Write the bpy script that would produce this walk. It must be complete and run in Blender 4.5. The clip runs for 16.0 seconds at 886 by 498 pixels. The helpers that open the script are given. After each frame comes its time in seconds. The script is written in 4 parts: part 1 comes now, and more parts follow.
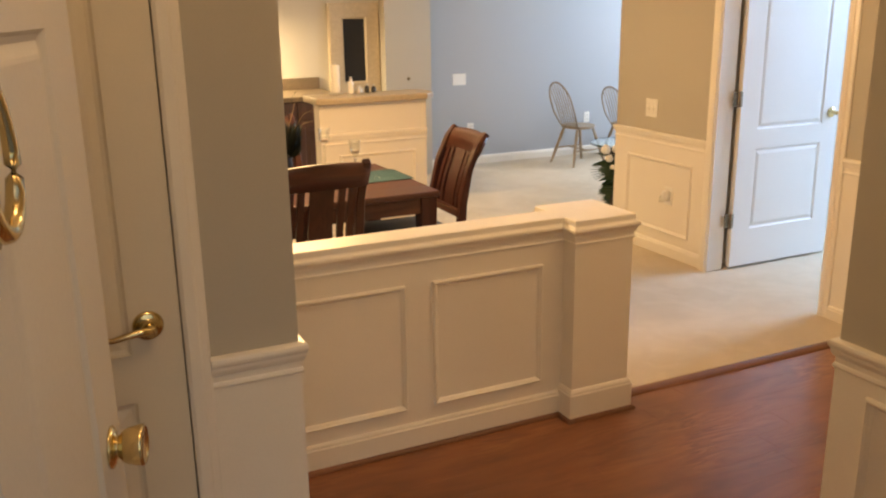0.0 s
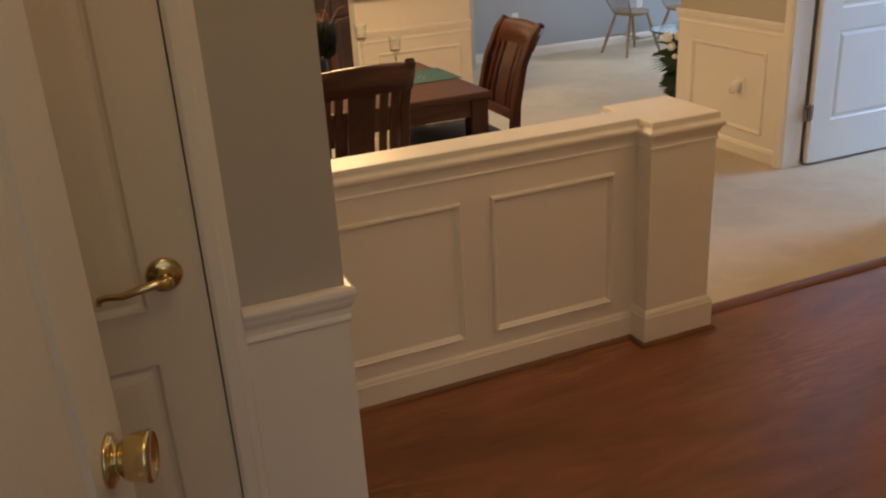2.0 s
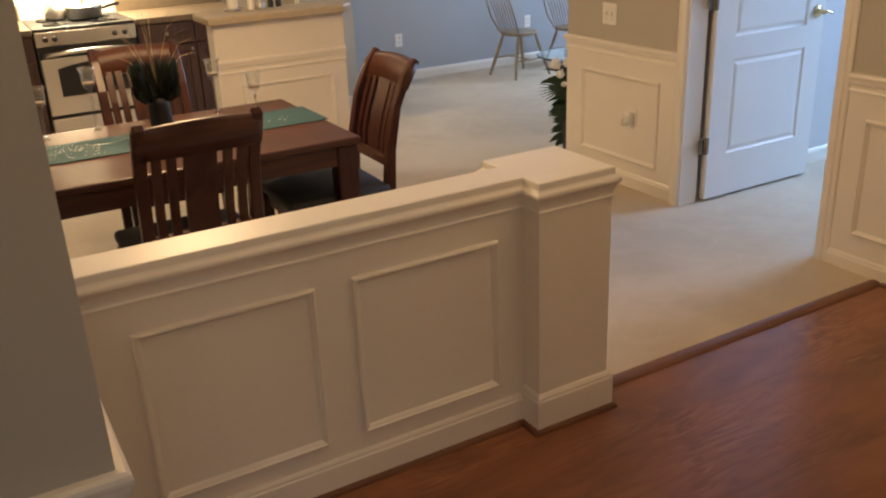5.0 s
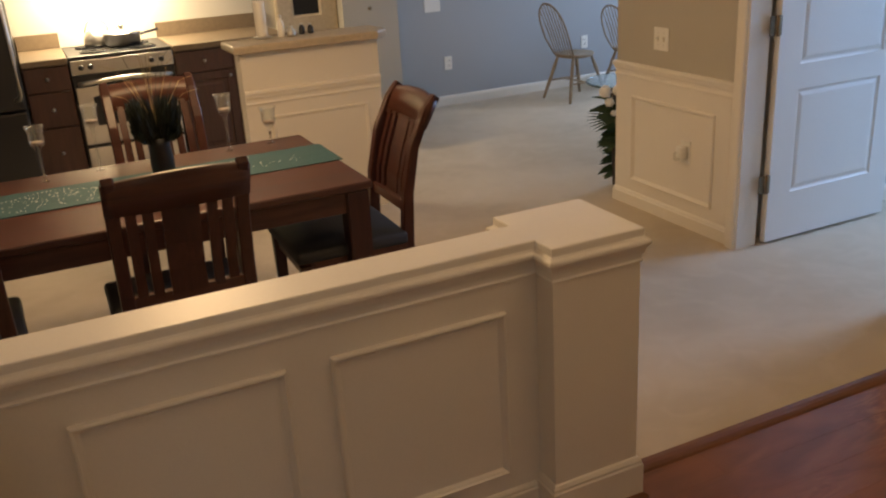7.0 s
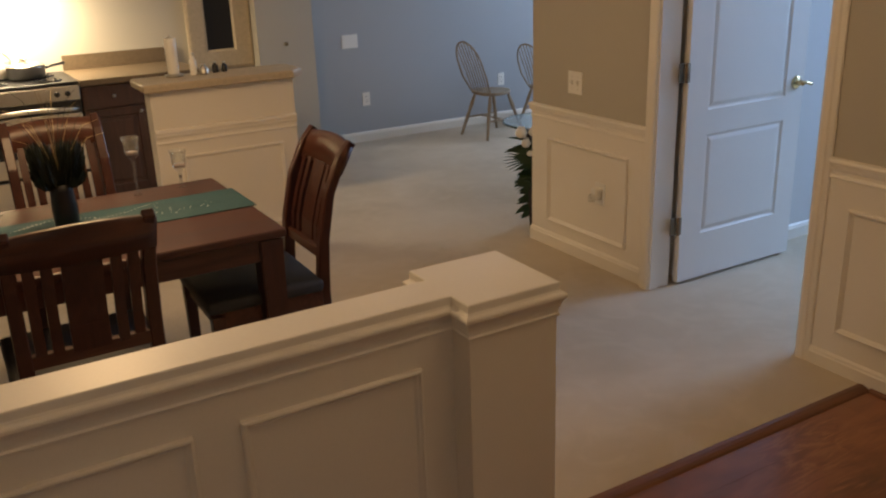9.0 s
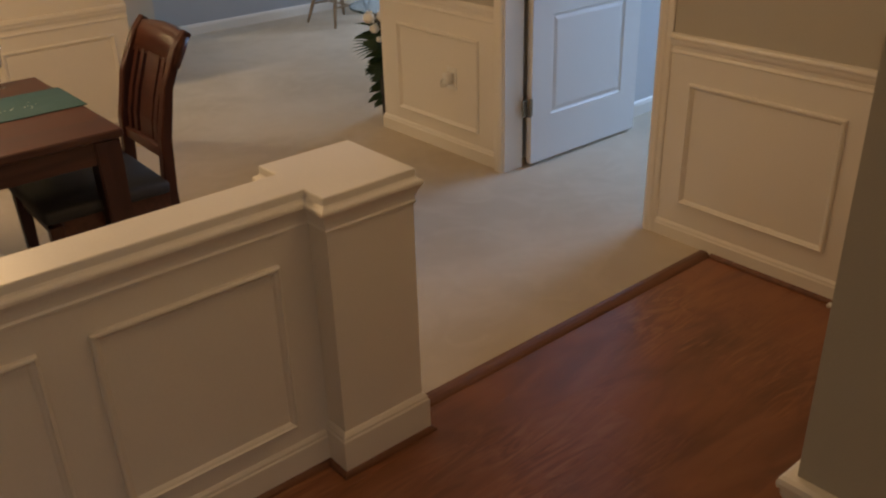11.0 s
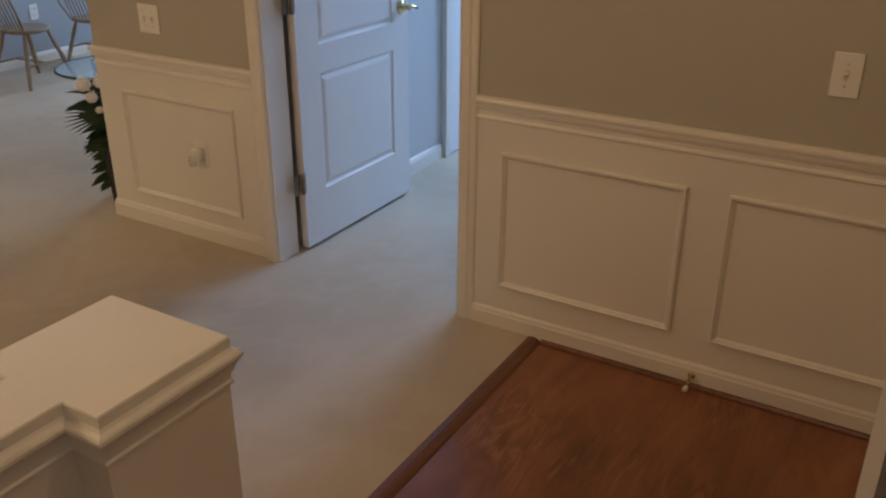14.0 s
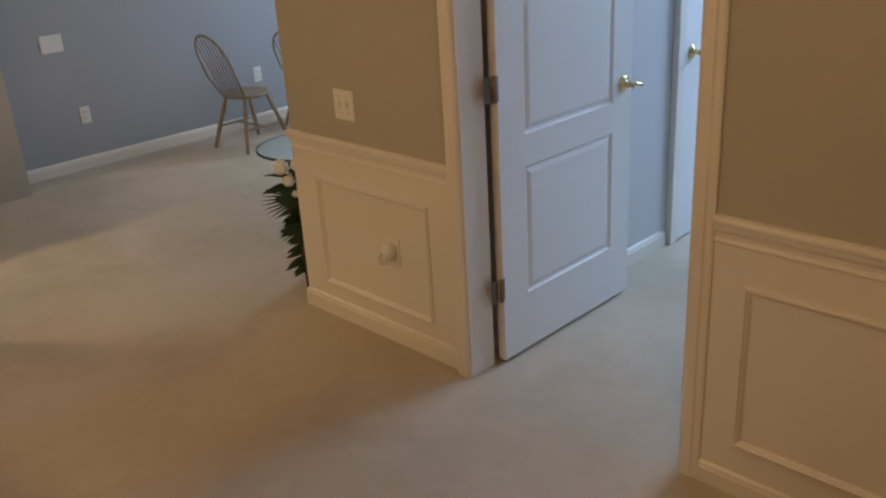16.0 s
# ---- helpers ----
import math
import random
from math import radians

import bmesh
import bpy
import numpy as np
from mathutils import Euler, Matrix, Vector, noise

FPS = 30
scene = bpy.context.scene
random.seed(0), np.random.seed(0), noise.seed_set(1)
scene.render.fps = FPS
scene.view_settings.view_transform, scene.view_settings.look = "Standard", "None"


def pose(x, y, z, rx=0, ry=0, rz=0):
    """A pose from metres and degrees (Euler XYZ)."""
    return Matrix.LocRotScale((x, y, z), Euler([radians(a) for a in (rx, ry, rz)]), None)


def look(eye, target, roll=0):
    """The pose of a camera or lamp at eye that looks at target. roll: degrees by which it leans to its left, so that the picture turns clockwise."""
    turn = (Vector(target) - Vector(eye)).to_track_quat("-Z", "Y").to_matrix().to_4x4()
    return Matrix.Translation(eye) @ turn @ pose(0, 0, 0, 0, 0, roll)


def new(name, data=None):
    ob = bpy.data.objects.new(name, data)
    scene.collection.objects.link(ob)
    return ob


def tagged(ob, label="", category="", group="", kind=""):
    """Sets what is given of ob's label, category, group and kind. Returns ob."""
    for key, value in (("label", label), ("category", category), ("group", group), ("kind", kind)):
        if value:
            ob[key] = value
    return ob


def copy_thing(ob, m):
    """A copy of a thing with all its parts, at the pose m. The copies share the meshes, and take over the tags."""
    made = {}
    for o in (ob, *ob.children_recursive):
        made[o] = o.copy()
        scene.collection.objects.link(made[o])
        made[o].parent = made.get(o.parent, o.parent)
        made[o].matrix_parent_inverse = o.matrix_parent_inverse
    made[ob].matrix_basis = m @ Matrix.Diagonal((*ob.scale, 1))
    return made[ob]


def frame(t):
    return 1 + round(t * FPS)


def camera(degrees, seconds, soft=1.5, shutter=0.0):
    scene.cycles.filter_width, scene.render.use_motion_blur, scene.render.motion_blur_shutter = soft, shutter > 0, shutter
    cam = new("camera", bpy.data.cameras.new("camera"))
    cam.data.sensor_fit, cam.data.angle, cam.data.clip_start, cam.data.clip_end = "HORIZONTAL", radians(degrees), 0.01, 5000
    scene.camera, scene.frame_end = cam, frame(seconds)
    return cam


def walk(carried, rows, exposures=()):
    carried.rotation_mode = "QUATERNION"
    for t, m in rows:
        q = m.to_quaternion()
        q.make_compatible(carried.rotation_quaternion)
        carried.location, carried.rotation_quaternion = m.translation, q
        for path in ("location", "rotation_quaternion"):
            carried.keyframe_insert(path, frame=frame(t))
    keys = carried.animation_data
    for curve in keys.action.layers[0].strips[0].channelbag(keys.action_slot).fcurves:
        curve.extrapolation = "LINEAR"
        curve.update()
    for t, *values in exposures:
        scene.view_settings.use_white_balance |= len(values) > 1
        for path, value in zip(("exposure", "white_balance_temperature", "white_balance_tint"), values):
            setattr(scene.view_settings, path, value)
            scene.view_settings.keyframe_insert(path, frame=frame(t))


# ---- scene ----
cam = camera(53.5, 16.0, soft=2.2)
PATH = [
    (0, (-2.150, -2.690, 1.660), (-1.325, -0.951, 1.117), -0.8),
    (0.5, (-2.190, -2.690, 1.675), (-1.301, -0.992, 1.103), -0.7),
    (1, (-2.133, -2.589, 1.662), (-1.301, -0.882, 1.036), -1.2),
    (1.5, (-2.084, -2.435, 1.646), (-1.319, -0.723, 0.951), -2.0),
    (2, (-2.047, -2.334, 1.611), (-1.345, -0.623, 0.849), -3.4),
    (2.5, (-2.008, -2.267, 1.585), (-1.326, -0.575, 0.764), -4.8),
    (3, (-1.992, -2.193, 1.574), (-1.207, -0.563, 0.72), -4.5),
    (3.5, (-1.972, -2.129, 1.579), (-1.081, -0.55, 0.737), -3.0),
    (4, (-1.889, -2.07, 1.602), (-0.958, -0.499, 0.786), -2.5),
    (4.5, (-1.817, -1.995, 1.617), (-0.874, -0.413, 0.837), -2.2),
    (4.7, (-1.775, -1.963, 1.625), (-0.844, -0.368, 0.859), -2.3),
    (7, (-1.378, -1.699, 1.64), (-0.604, 0.001, 0.924), -3.6),
    (7.5, (-1.289, -1.641, 1.635), (-0.527, 0.067, 0.926), -3.8),
    (8, (-1.313, -1.642, 1.66), (-0.505, 0.051, 0.967), -3.2),
    (8.5, (-1.331, -1.644, 1.685), (-0.459, 0.025, 1.01), -2.3),
    (8.7, (-1.337, -1.648, 1.690), (-0.434, 0.009, 1.026), -2.2),
    (10.8, (-1.320, -1.668, 1.697), (-0.190, -0.265, 0.866), -1.9),
    (11, (-1.307, -1.631, 1.67), (-0.166, -0.257, 0.771), -1.7),
    (11.5, (-1.275, -1.582, 1.572), (-0.132, -0.309, 0.536), -2.0),
    (12, (-1.234, -1.48, 1.453), (-0.049, -0.309, 0.347), -1.2),
    (12.5, (-1.207, -1.342, 1.484), (0.077, -0.279, 0.378), 0.3),
    (13, (-1.125, -1.214, 1.552), (0.263, -0.207, 0.523), 0.9),
    (13.5, (-1.039, -1.121, 1.604), (0.441, -0.148, 0.676), 0.3),
    (14, (-0.97, -0.966, 1.631), (0.594, -0.043, 0.792), 0.3),
    (14.5, (-0.874, -0.862, 1.639), (0.724, 0.061, 0.869), 0.2),
    (15, (-0.779, -0.784, 1.652), (0.807, 0.184, 0.913), -0.6),
    (15.5, (-0.566, -0.73, 1.662), (0.903, 0.393, 0.901), -2.7),
    (16, (-0.478, -0.654, 1.713), (0.812, 0.671, 0.952), -3.5),
]
walk(cam, [(t, look(eye, target, roll)) for t, eye, target, roll in PATH],
     [(0.0, 1.22, 7900, 10), (0.5, 1.3, 7700, 10), (1.0, 1.2, 7500, 10), (1.5, 0.82, 7500, 10), (2.0, 0.52, 7200, 10), (2.5, 0.56, 7200, 10), (3.5, 0.63, 6650, 10), (4.0, 0.6, 6650, 10), (4.5, 0.6, 6550, 10),
      (7.0, 0.16, 6650, 10), (8.5, -0.14, 6700, 10), (11.0, -0.08, 6800, 10), (12.0, -0.14, 6450, 10), (13.0, -0.08, 6200, 10), (13.5, -0.1, 6200, 10), (15.0, -0.12, 6650, 10), (16.0, -0.14, 7150, 10)])

# ---- world and lights ----
world = bpy.data.worlds.new("sky_world")
scene.world = world
world.use_nodes = True
wn = world.node_tree.nodes
sky = wn.new("ShaderNodeTexSky")
sky.sky_type = "NISHITA"
sky.sun_disc = False
sky.sun_elevation = radians(38)
sky.sun_rotation = radians(200)
world.node_tree.links.new(sky.outputs["Color"], wn["Background"].inputs["Color"])
wn["Background"].inputs["Strength"].default_value = 0.05


def area_lamp(name, m, w, h, power, color):
    d = bpy.data.lights.new(name, "AREA")
    d.shape, d.size, d.size_y, d.energy, d.color = "RECTANGLE", w, h, power, color
    ob = new(name, d)
    ob.matrix_world = m
    return ob


def bulb_lamp(name, p, power, color, r=0.06):
    d = bpy.data.lights.new(name, "POINT")
    d.energy, d.color, d.shadow_soft_size = power, color, r
    ob = new(name, d)
    ob.location = p
    return ob


WARM, COOL = (1.0, 0.65, 0.33), (0.50, 0.68, 1.0)
# daylight in the unseen windows of the living room and of the bedroom, and in the entrance
area_lamp("window_daylight", look((5.1, 3.9, 1.6), (2.2, 4.2, 0.6)), 1.6, 1.5, 80, COOL)
area_lamp("window_daylight", look((5.1, 0.65, 1.75), (1.6, 0.75, 0.0)), 1.4, 1.4, 150, (0.36, 0.57, 1.0))
# unseen lamps over the dining table, in the hall and under the kitchen hood
bulb_lamp("dining_light", (-0.93, 1.6, 1.62), 36, WARM, 0.20)
bulb_lamp("hall_light", (0.25, -0.62, 2.45), 9.8, (1.0, 0.68, 0.40), 0.12)
# added fill for the entrance and closet wall, no fixture there
bulb_lamp("entrance_fill", (-1.75, -1.90, 2.45), 4.6, (1.0, 0.68, 0.40), 0.12)
area_lamp("hood_light", look((-0.8, 4.95, 1.52), (-0.8, 5.1, 0.9)), 0.45, 0.12, 46, (1.0, 0.80, 0.52))
# added fill for the bar top and kitchen, no fixture there
bulb_lamp("kitchen_fill", (-0.3, 4.0, 2.45), 7, (1.0, 0.78, 0.5), 0.12)


# ---- materials ----
def material(name, color, rough=0.5, metal=0.0, vary=0.06, scale=3.0, fine=120.0, bump=0.05, depth=0.002, spec=0.5):
    """A surface with a slow and a fine variation and a fine relief."""
    m = bpy.data.materials.new(name)
    m.use_nodes = True
    n, l = m.node_tree.nodes, m.node_tree.links
    b = n["Principled BSDF"]
    tc = n.new("ShaderNodeTexCoord")
    big, small = n.new("ShaderNodeTexNoise"), n.new("ShaderNodeTexNoise")
    big.inputs["Scale"].default_value, small.inputs["Scale"].default_value = scale, fine
    big.inputs["Detail"].default_value, small.inputs["Detail"].default_value = 4, 3
    for t in (big, small):
        l.new(tc.outputs["Object"], t.inputs["Vector"])
    add = n.new("ShaderNodeMath")
    add.operation = "ADD"
    l.new(big.outputs["Fac"], add.inputs[0])
    l.new(small.outputs["Fac"], add.inputs[1])
    rng = n.new("ShaderNodeMapRange")
    rng.inputs["From Min"].default_value, rng.inputs["From Max"].default_value = 0.6, 1.4
    rng.inputs["To Min"].default_value, rng.inputs["To Max"].default_value = 1 - vary, 1 + vary
    l.new(add.outputs[0], rng.inputs["Value"])
    mul = n.new("ShaderNodeVectorMath")
    mul.operation = "SCALE"
    mul.inputs[0].default_value = color
    l.new(rng.outputs[0], mul.inputs["Scale"])
    l.new(mul.outputs[0], b.inputs["Base Color"])
    b.inputs["Roughness"].default_value = rough
    b.inputs["Metallic"].default_value = metal
    b.inputs["Specular IOR Level"].default_value = spec
    if bump:
        bp = n.new("ShaderNodeBump")
        bp.inputs["Strength"].default_value, bp.inputs["Distance"].default_value = bump, depth
        l.new(small.outputs["Fac"], bp.inputs["Height"])
        l.new(bp.outputs[0], b.inputs["Normal"])
    return m


def wood(name, dark, light, rough, grain=1.0, along="X", per_piece=0.0, coat=0.0, spec=0.5):
    """Wood with figure along one axis; per_piece shifts tone and figure from piece to piece."""
    m = bpy.data.materials.new(name)
    m.use_nodes = True
    n, l = m.node_tree.nodes, m.node_tree.links
    b = n["Principled BSDF"]
    tc, info = n.new("ShaderNodeTexCoord"), n.new("ShaderNodeObjectInfo")
    mp = n.new("ShaderNodeMapping")
    k = {"X": (1.1, 14, 14), "Y": (14, 1.1, 14), "Z": (14, 14, 1.1)}[along]
    mp.inputs["Scale"].default_value = [grain * v for v in k]
    l.new(tc.outputs["Object"], mp.inputs["Vector"])
    off = n.new("ShaderNodeVectorMath")
    off.operation = "ADD"
    sc = n.new("ShaderNodeVectorMath")
    sc.operation = "SCALE"
    sc.inputs[0].default_value = (17.0, 31.0, 7.0)
    l.new(info.outputs["Random"], sc.inputs["Scale"])
    l.new(mp.outputs[0], off.inputs[0])
    l.new(sc.outputs[0], off.inputs[1])
    fig, fine = n.new("ShaderNodeTexNoise"), n.new("ShaderNodeTexNoise")
    fig.inputs["Scale"].default_value, fig.inputs["Detail"].default_value, fig.inputs["Distortion"].default_value = 1.0, 5, 1.6
    fine.inputs["Scale"].default_value, fine.inputs["Detail"].default_value = 6.0, 3
    l.new(off.outputs[0], fig.inputs["Vector"])
    l.new(off.outputs[0], fine.inputs["Vector"])
    mix = n.new("ShaderNodeMath")
    mix.operation = "MULTIPLY_ADD"
    l.new(fine.outputs["Fac"], mix.inputs[0])
    mix.inputs[1].default_value = 0.35
    l.new(fig.outputs["Fac"], mix.inputs[2])
    tone = n.new("ShaderNodeMath")
    tone.operation = "MULTIPLY_ADD"
    l.new(info.outputs["Random"], tone.inputs[0])
    tone.inputs[1].default_value = per_piece
    l.new(mix.outputs[0], tone.inputs[2])
    ramp = n.new("ShaderNodeValToRGB")
    ramp.color_ramp.elements[0].position, ramp.color_ramp.elements[1].position = 0.45, 0.95
    ramp.color_ramp.elements[0].color = (*dark, 1)
    ramp.color_ramp.elements[1].color = (*light, 1)
    l.new(tone.outputs[0], ramp.inputs["Fac"])
    l.new(ramp.outputs["Color"], b.inputs["Base Color"])
    rr = n.new("ShaderNodeMapRange")
    rr.inputs["To Min"].default_value, rr.inputs["To Max"].default_value = rough - 0.06, rough + 0.08
    l.new(fig.outputs["Fac"], rr.inputs["Value"])
    l.new(rr.outputs[0], b.inputs["Roughness"])
    b.inputs["Coat Weight"].default_value = coat
    b.inputs["Specular IOR Level"].default_value = spec
    b.inputs["Coat Roughness"].default_value = 0.12
    bp = n.new("ShaderNodeBump")
    bp.inputs["Strength"].default_value, bp.inputs["Distance"].default_value = 0.08, 0.001
    l.new(fine.outputs["Fac"], bp.inputs["Height"])
    l.new(bp.outputs[0], b.inputs["Normal"])
    return m


def floor_wood():
    """Reddish-brown boards: slow tone, flame figure along x and short dark pores, shifted from board to board."""
    m = bpy.data.materials.new("cherry_floor_wood")
    m.use_nodes = True
    n, l = m.node_tree.nodes, m.node_tree.links
    b = n["Principled BSDF"]
    tc, info = n.new("ShaderNodeTexCoord"), n.new("ShaderNodeObjectInfo")
    shift = n.new("ShaderNodeVectorMath")
    shift.operation = "MULTIPLY_ADD"
    l.new(info.outputs["Random"], shift.inputs[0])
    shift.inputs[1].default_value = (13.0, 29.0, 0.0)
    l.new(tc.outputs["Object"], shift.inputs[2])

    where = n.new("ShaderNodeNewGeometry")

    def layer(scale, detail, distort, own=True):
        mp, t = n.new("ShaderNodeMapping"), n.new("ShaderNodeTexNoise")
        mp.inputs["Scale"].default_value = scale
        t.inputs["Scale"].default_value, t.inputs["Detail"].default_value, t.inputs["Distortion"].default_value = 1.0, detail, distort
        l.new(shift.outputs[0] if own else where.outputs["Position"], mp.inputs["Vector"])
        l.new(mp.outputs[0], t.inputs["Vector"])
        return t.outputs["Fac"]

    def blend(kind, fac, a, c):
        x = n.new("ShaderNodeMix")
        x.data_type, x.blend_type = "RGBA", kind
        l.new(fac, x.inputs["Factor"])
        for socket, v in ((x.inputs["A"], a), (x.inputs["B"], c)):
            if isinstance(v, tuple):
                socket.default_value = (*v, 1)
            else:
                l.new(v, socket)
        return x.outputs["Result"]

    def step(fac, lo, hi, top=1.0):
        r = n.new("ShaderNodeMapRange")
        r.inputs["From Min"].default_value, r.inputs["From Max"].default_value, r.inputs["To Max"].default_value = lo, hi, top
        l.new(fac, r.inputs["Value"])
        return r.outputs[0]

    tone = layer((1.1, 2.6, 1.0), 3, 0.8, False)
    patch = layer((1.5, 2.2, 1.0), 2, 0.5, False)
    flame = layer((1.3, 5.0, 1.0), 3, 2.4, False)
    grain = layer((2.6, 15.0, 1.0), 4, 4.0)
    pore = layer((6.0, 60.0, 1.0), 2, 1.0)

    def times(p, q):
        x = n.new("ShaderNodeMath")
        x.operation = "MULTIPLY"
        l.new(p, x.inputs[0])
        l.new(q, x.inputs[1])
        return x.outputs[0]

    c = blend("MIX", step(tone, 0.30, 0.70), (0.160, 0.053, 0.021), (0.295, 0.105, 0.042))
    c = blend("MIX", step(flame, 0.50, 0.70, 0.30), c, (0.37, 0.148, 0.062))
    c = blend("MIX", step(flame, 0.48, 0.32, 0.32), c, (0.090, 0.029, 0.012))
    c = blend("MIX", times(step(grain, 0.52, 0.62, 0.45), step(patch, 0.47, 0.66)), c, (0.42, 0.185, 0.080))
    c = blend("MIX", times(step(grain, 0.46, 0.38, 0.38), step(patch, 0.46, 0.64)), c, (0.080, 0.026, 0.011))
    c = blend("MIX", step(pore, 0.62, 0.74, 0.16), c, (0.075, 0.022, 0.011))
    piece = n.new("ShaderNodeMapRange")
    piece.inputs["To Min"].default_value, piece.inputs["To Max"].default_value = 0.965, 1.035
    l.new(info.outputs["Random"], piece.inputs["Value"])
    sc = n.new("ShaderNodeVectorMath")
    sc.operation = "SCALE"
    l.new(c, sc.inputs[0])
    l.new(piece.outputs[0], sc.inputs["Scale"])
    l.new(sc.outputs[0], b.inputs["Base Color"])
    r = n.new("ShaderNodeMapRange")
    r.inputs["To Min"].default_value, r.inputs["To Max"].default_value = 0.30, 0.44
    l.new(tone, r.inputs["Value"])
    l.new(r.outputs[0], b.inputs["Roughness"])
    b.inputs["Coat Weight"].default_value, b.inputs["Coat Roughness"].default_value = 0.3, 0.22
    bp = n.new("ShaderNodeBump")
    bp.inputs["Strength"].default_value, bp.inputs["Distance"].default_value = 0.15, 0.001
    l.new(flame, bp.inputs["Height"])
    l.new(bp.outputs[0], b.inputs["Normal"])
    return m


def carpet():
    """Beige cut pile: trodden lanes, brushed patches the size of a foot, and a fine tuft."""
    m = bpy.data.materials.new("carpet_pile")
    m.use_nodes = True
    n, l = m.node_tree.nodes, m.node_tree.links
    b = n["Principled BSDF"]
    tc = n.new("ShaderNodeTexCoord")

    def noise_map(scale, detail, distort):
        t = n.new("ShaderNodeTexNoise")
        t.inputs["Scale"].default_value, t.inputs["Detail"].default_value, t.inputs["Distortion"].default_value = scale, detail, distort
        l.new(tc.outputs["Object"], t.inputs["Vector"])
        return t.outputs["Fac"]

    def mixed(fac, lo, hi, top, a, c):
        r, x = n.new("ShaderNodeMapRange"), n.new("ShaderNodeMix")
        r.inputs["From Min"].default_value, r.inputs["From Max"].default_value, r.inputs["To Max"].default_value = lo, hi, top
        l.new(fac, r.inputs["Value"])
        x.data_type = "RGBA"
        l.new(r.outputs[0], x.inputs["Factor"])
        if isinstance(a, tuple):
            x.inputs["A"].default_value = (*a, 1)
        else:
            l.new(a, x.inputs["A"])
        x.inputs["B"].default_value = (*c, 1)
        return x.outputs["Result"]

    tuft = noise_map(420, 3, 0.0)
    c = mixed(noise_map(1.1, 3, 0.8), 0.35, 0.65, 1.0, (0.56, 0.465, 0.335), (0.66, 0.56, 0.425))
    c = mixed(noise_map(5.5, 4, 1.4), 0.46, 0.66, 0.26, c, (0.73, 0.635, 0.50))
    c = mixed(noise_map(3.2, 4, 1.0), 0.54, 0.70, 0.22, c, (0.46, 0.375, 0.265))
    c = mixed(tuft, 0.50, 0.75, 0.45, c, (0.42, 0.34, 0.24))
    l.new(c, b.inputs["Base Color"])
    b.inputs["Roughness"].default_value, b.inputs["Specular IOR Level"].default_value = 0.95, 0.1
    b.inputs["Sheen Weight"].default_value, b.inputs["Sheen Roughness"].default_value = 0.15, 0.5
    bp = n.new("ShaderNodeBump")
    bp.inputs["Strength"].default_value, bp.inputs["Distance"].default_value = 0.8, 0.005
    l.new(tuft, bp.inputs["Height"])
    l.new(bp.outputs[0], b.inputs["Normal"])
    return m


def glass(name, color=(1, 1, 1), rough=0.02, ior=1.45):
    m = bpy.data.materials.new(name)
    m.use_nodes = True
    b = m.node_tree.nodes["Principled BSDF"]
    b.inputs["Base Color"].default_value = (*color, 1)
    b.inputs["Transmission Weight"].default_value = 1.0
    b.inputs["Roughness"].default_value = rough
    b.inputs["IOR"].default_value = ior
    return m


def thin_glass(name, tint=(0.96, 0.97, 0.96)):
    """A thin blown wall of glass: clear, with reflections that grow towards grazing sight."""
    m = bpy.data.materials.new(name)
    m.use_nodes = True
    n, l = m.node_tree.nodes, m.node_tree.links
    n.remove(n["Principled BSDF"])
    clear, gloss, mix, fr = n.new("ShaderNodeBsdfTransparent"), n.new("ShaderNodeBsdfGlossy"), n.new("ShaderNodeMixShader"), n.new("ShaderNodeLayerWeight")
    clear.inputs["Color"].default_value = (*tint, 1)
    gloss.inputs["Roughness"].default_value = 0.04
    fr.inputs["Blend"].default_value = 0.25
    soft = n.new("ShaderNodeMath")
    soft.operation = "MULTIPLY"
    soft.inputs[1].default_value = 0.75
    l.new(fr.outputs["Facing"], soft.inputs[0])
    l.new(soft.outputs[0], mix.inputs[0])
    l.new(clear.outputs[0], mix.inputs[1])
    l.new(gloss.outputs[0], mix.inputs[2])
    film, both = n.new("ShaderNodeBsdfDiffuse"), n.new("ShaderNodeMixShader")
    film.inputs["Color"].default_value = (0.85, 0.84, 0.80, 1)
    both.inputs[0].default_value = 0.035
    l.new(mix.outputs[0], both.inputs[1])
    l.new(film.outputs[0], both.inputs[2])
    l.new(both.outputs[0], n["Material Output"].inputs["Surface"])
    return m


WALL = material("wall_paint", (0.47, 0.435, 0.365), 0.75, vary=0.03, scale=1.2, fine=260, bump=0.12, depth=0.0006)
WALL_BLUE = material("blue_grey_wall_paint", (0.385, 0.405, 0.425), 0.75, vary=0.03, scale=1.2, fine=260, bump=0.12, depth=0.0006)
WALL_LIGHT = material("pale_grey_wall_paint", (0.58, 0.57, 0.55), 0.75, vary=0.03, scale=1.2, fine=260, bump=0.12, depth=0.0006)
WHITE = material("white_trim_paint", (0.80, 0.75, 0.66), 0.33, vary=0.025, scale=2.5, fine=180, bump=0.06, depth=0.0005)
CAP = material("white_cap_paint", (0.82, 0.78, 0.70), 0.42, vary=0.03, scale=5, fine=160, bump=0.08, depth=0.0006)
DOORWHITE = material("white_door_paint", (0.80, 0.78, 0.74), 0.45, vary=0.02, scale=2.0, fine=200, bump=0.08, depth=0.0005)
ENTRY = material("entry_door_paint", (0.62, 0.58, 0.50), 0.5, vary=0.04, scale=2.0, fine=150, bump=0.08, depth=0.0006)
CREAM = material("cream_closet_door_paint", (0.73, 0.65, 0.51), 0.42, vary=0.03, scale=2.0, fine=180, bump=0.08, depth=0.0006)
CEIL = material("ceiling_paint", (0.80, 0.78, 0.74), 0.9, vary=0.02, fine=200, bump=0.2, depth=0.001)
CARPET = carpet()
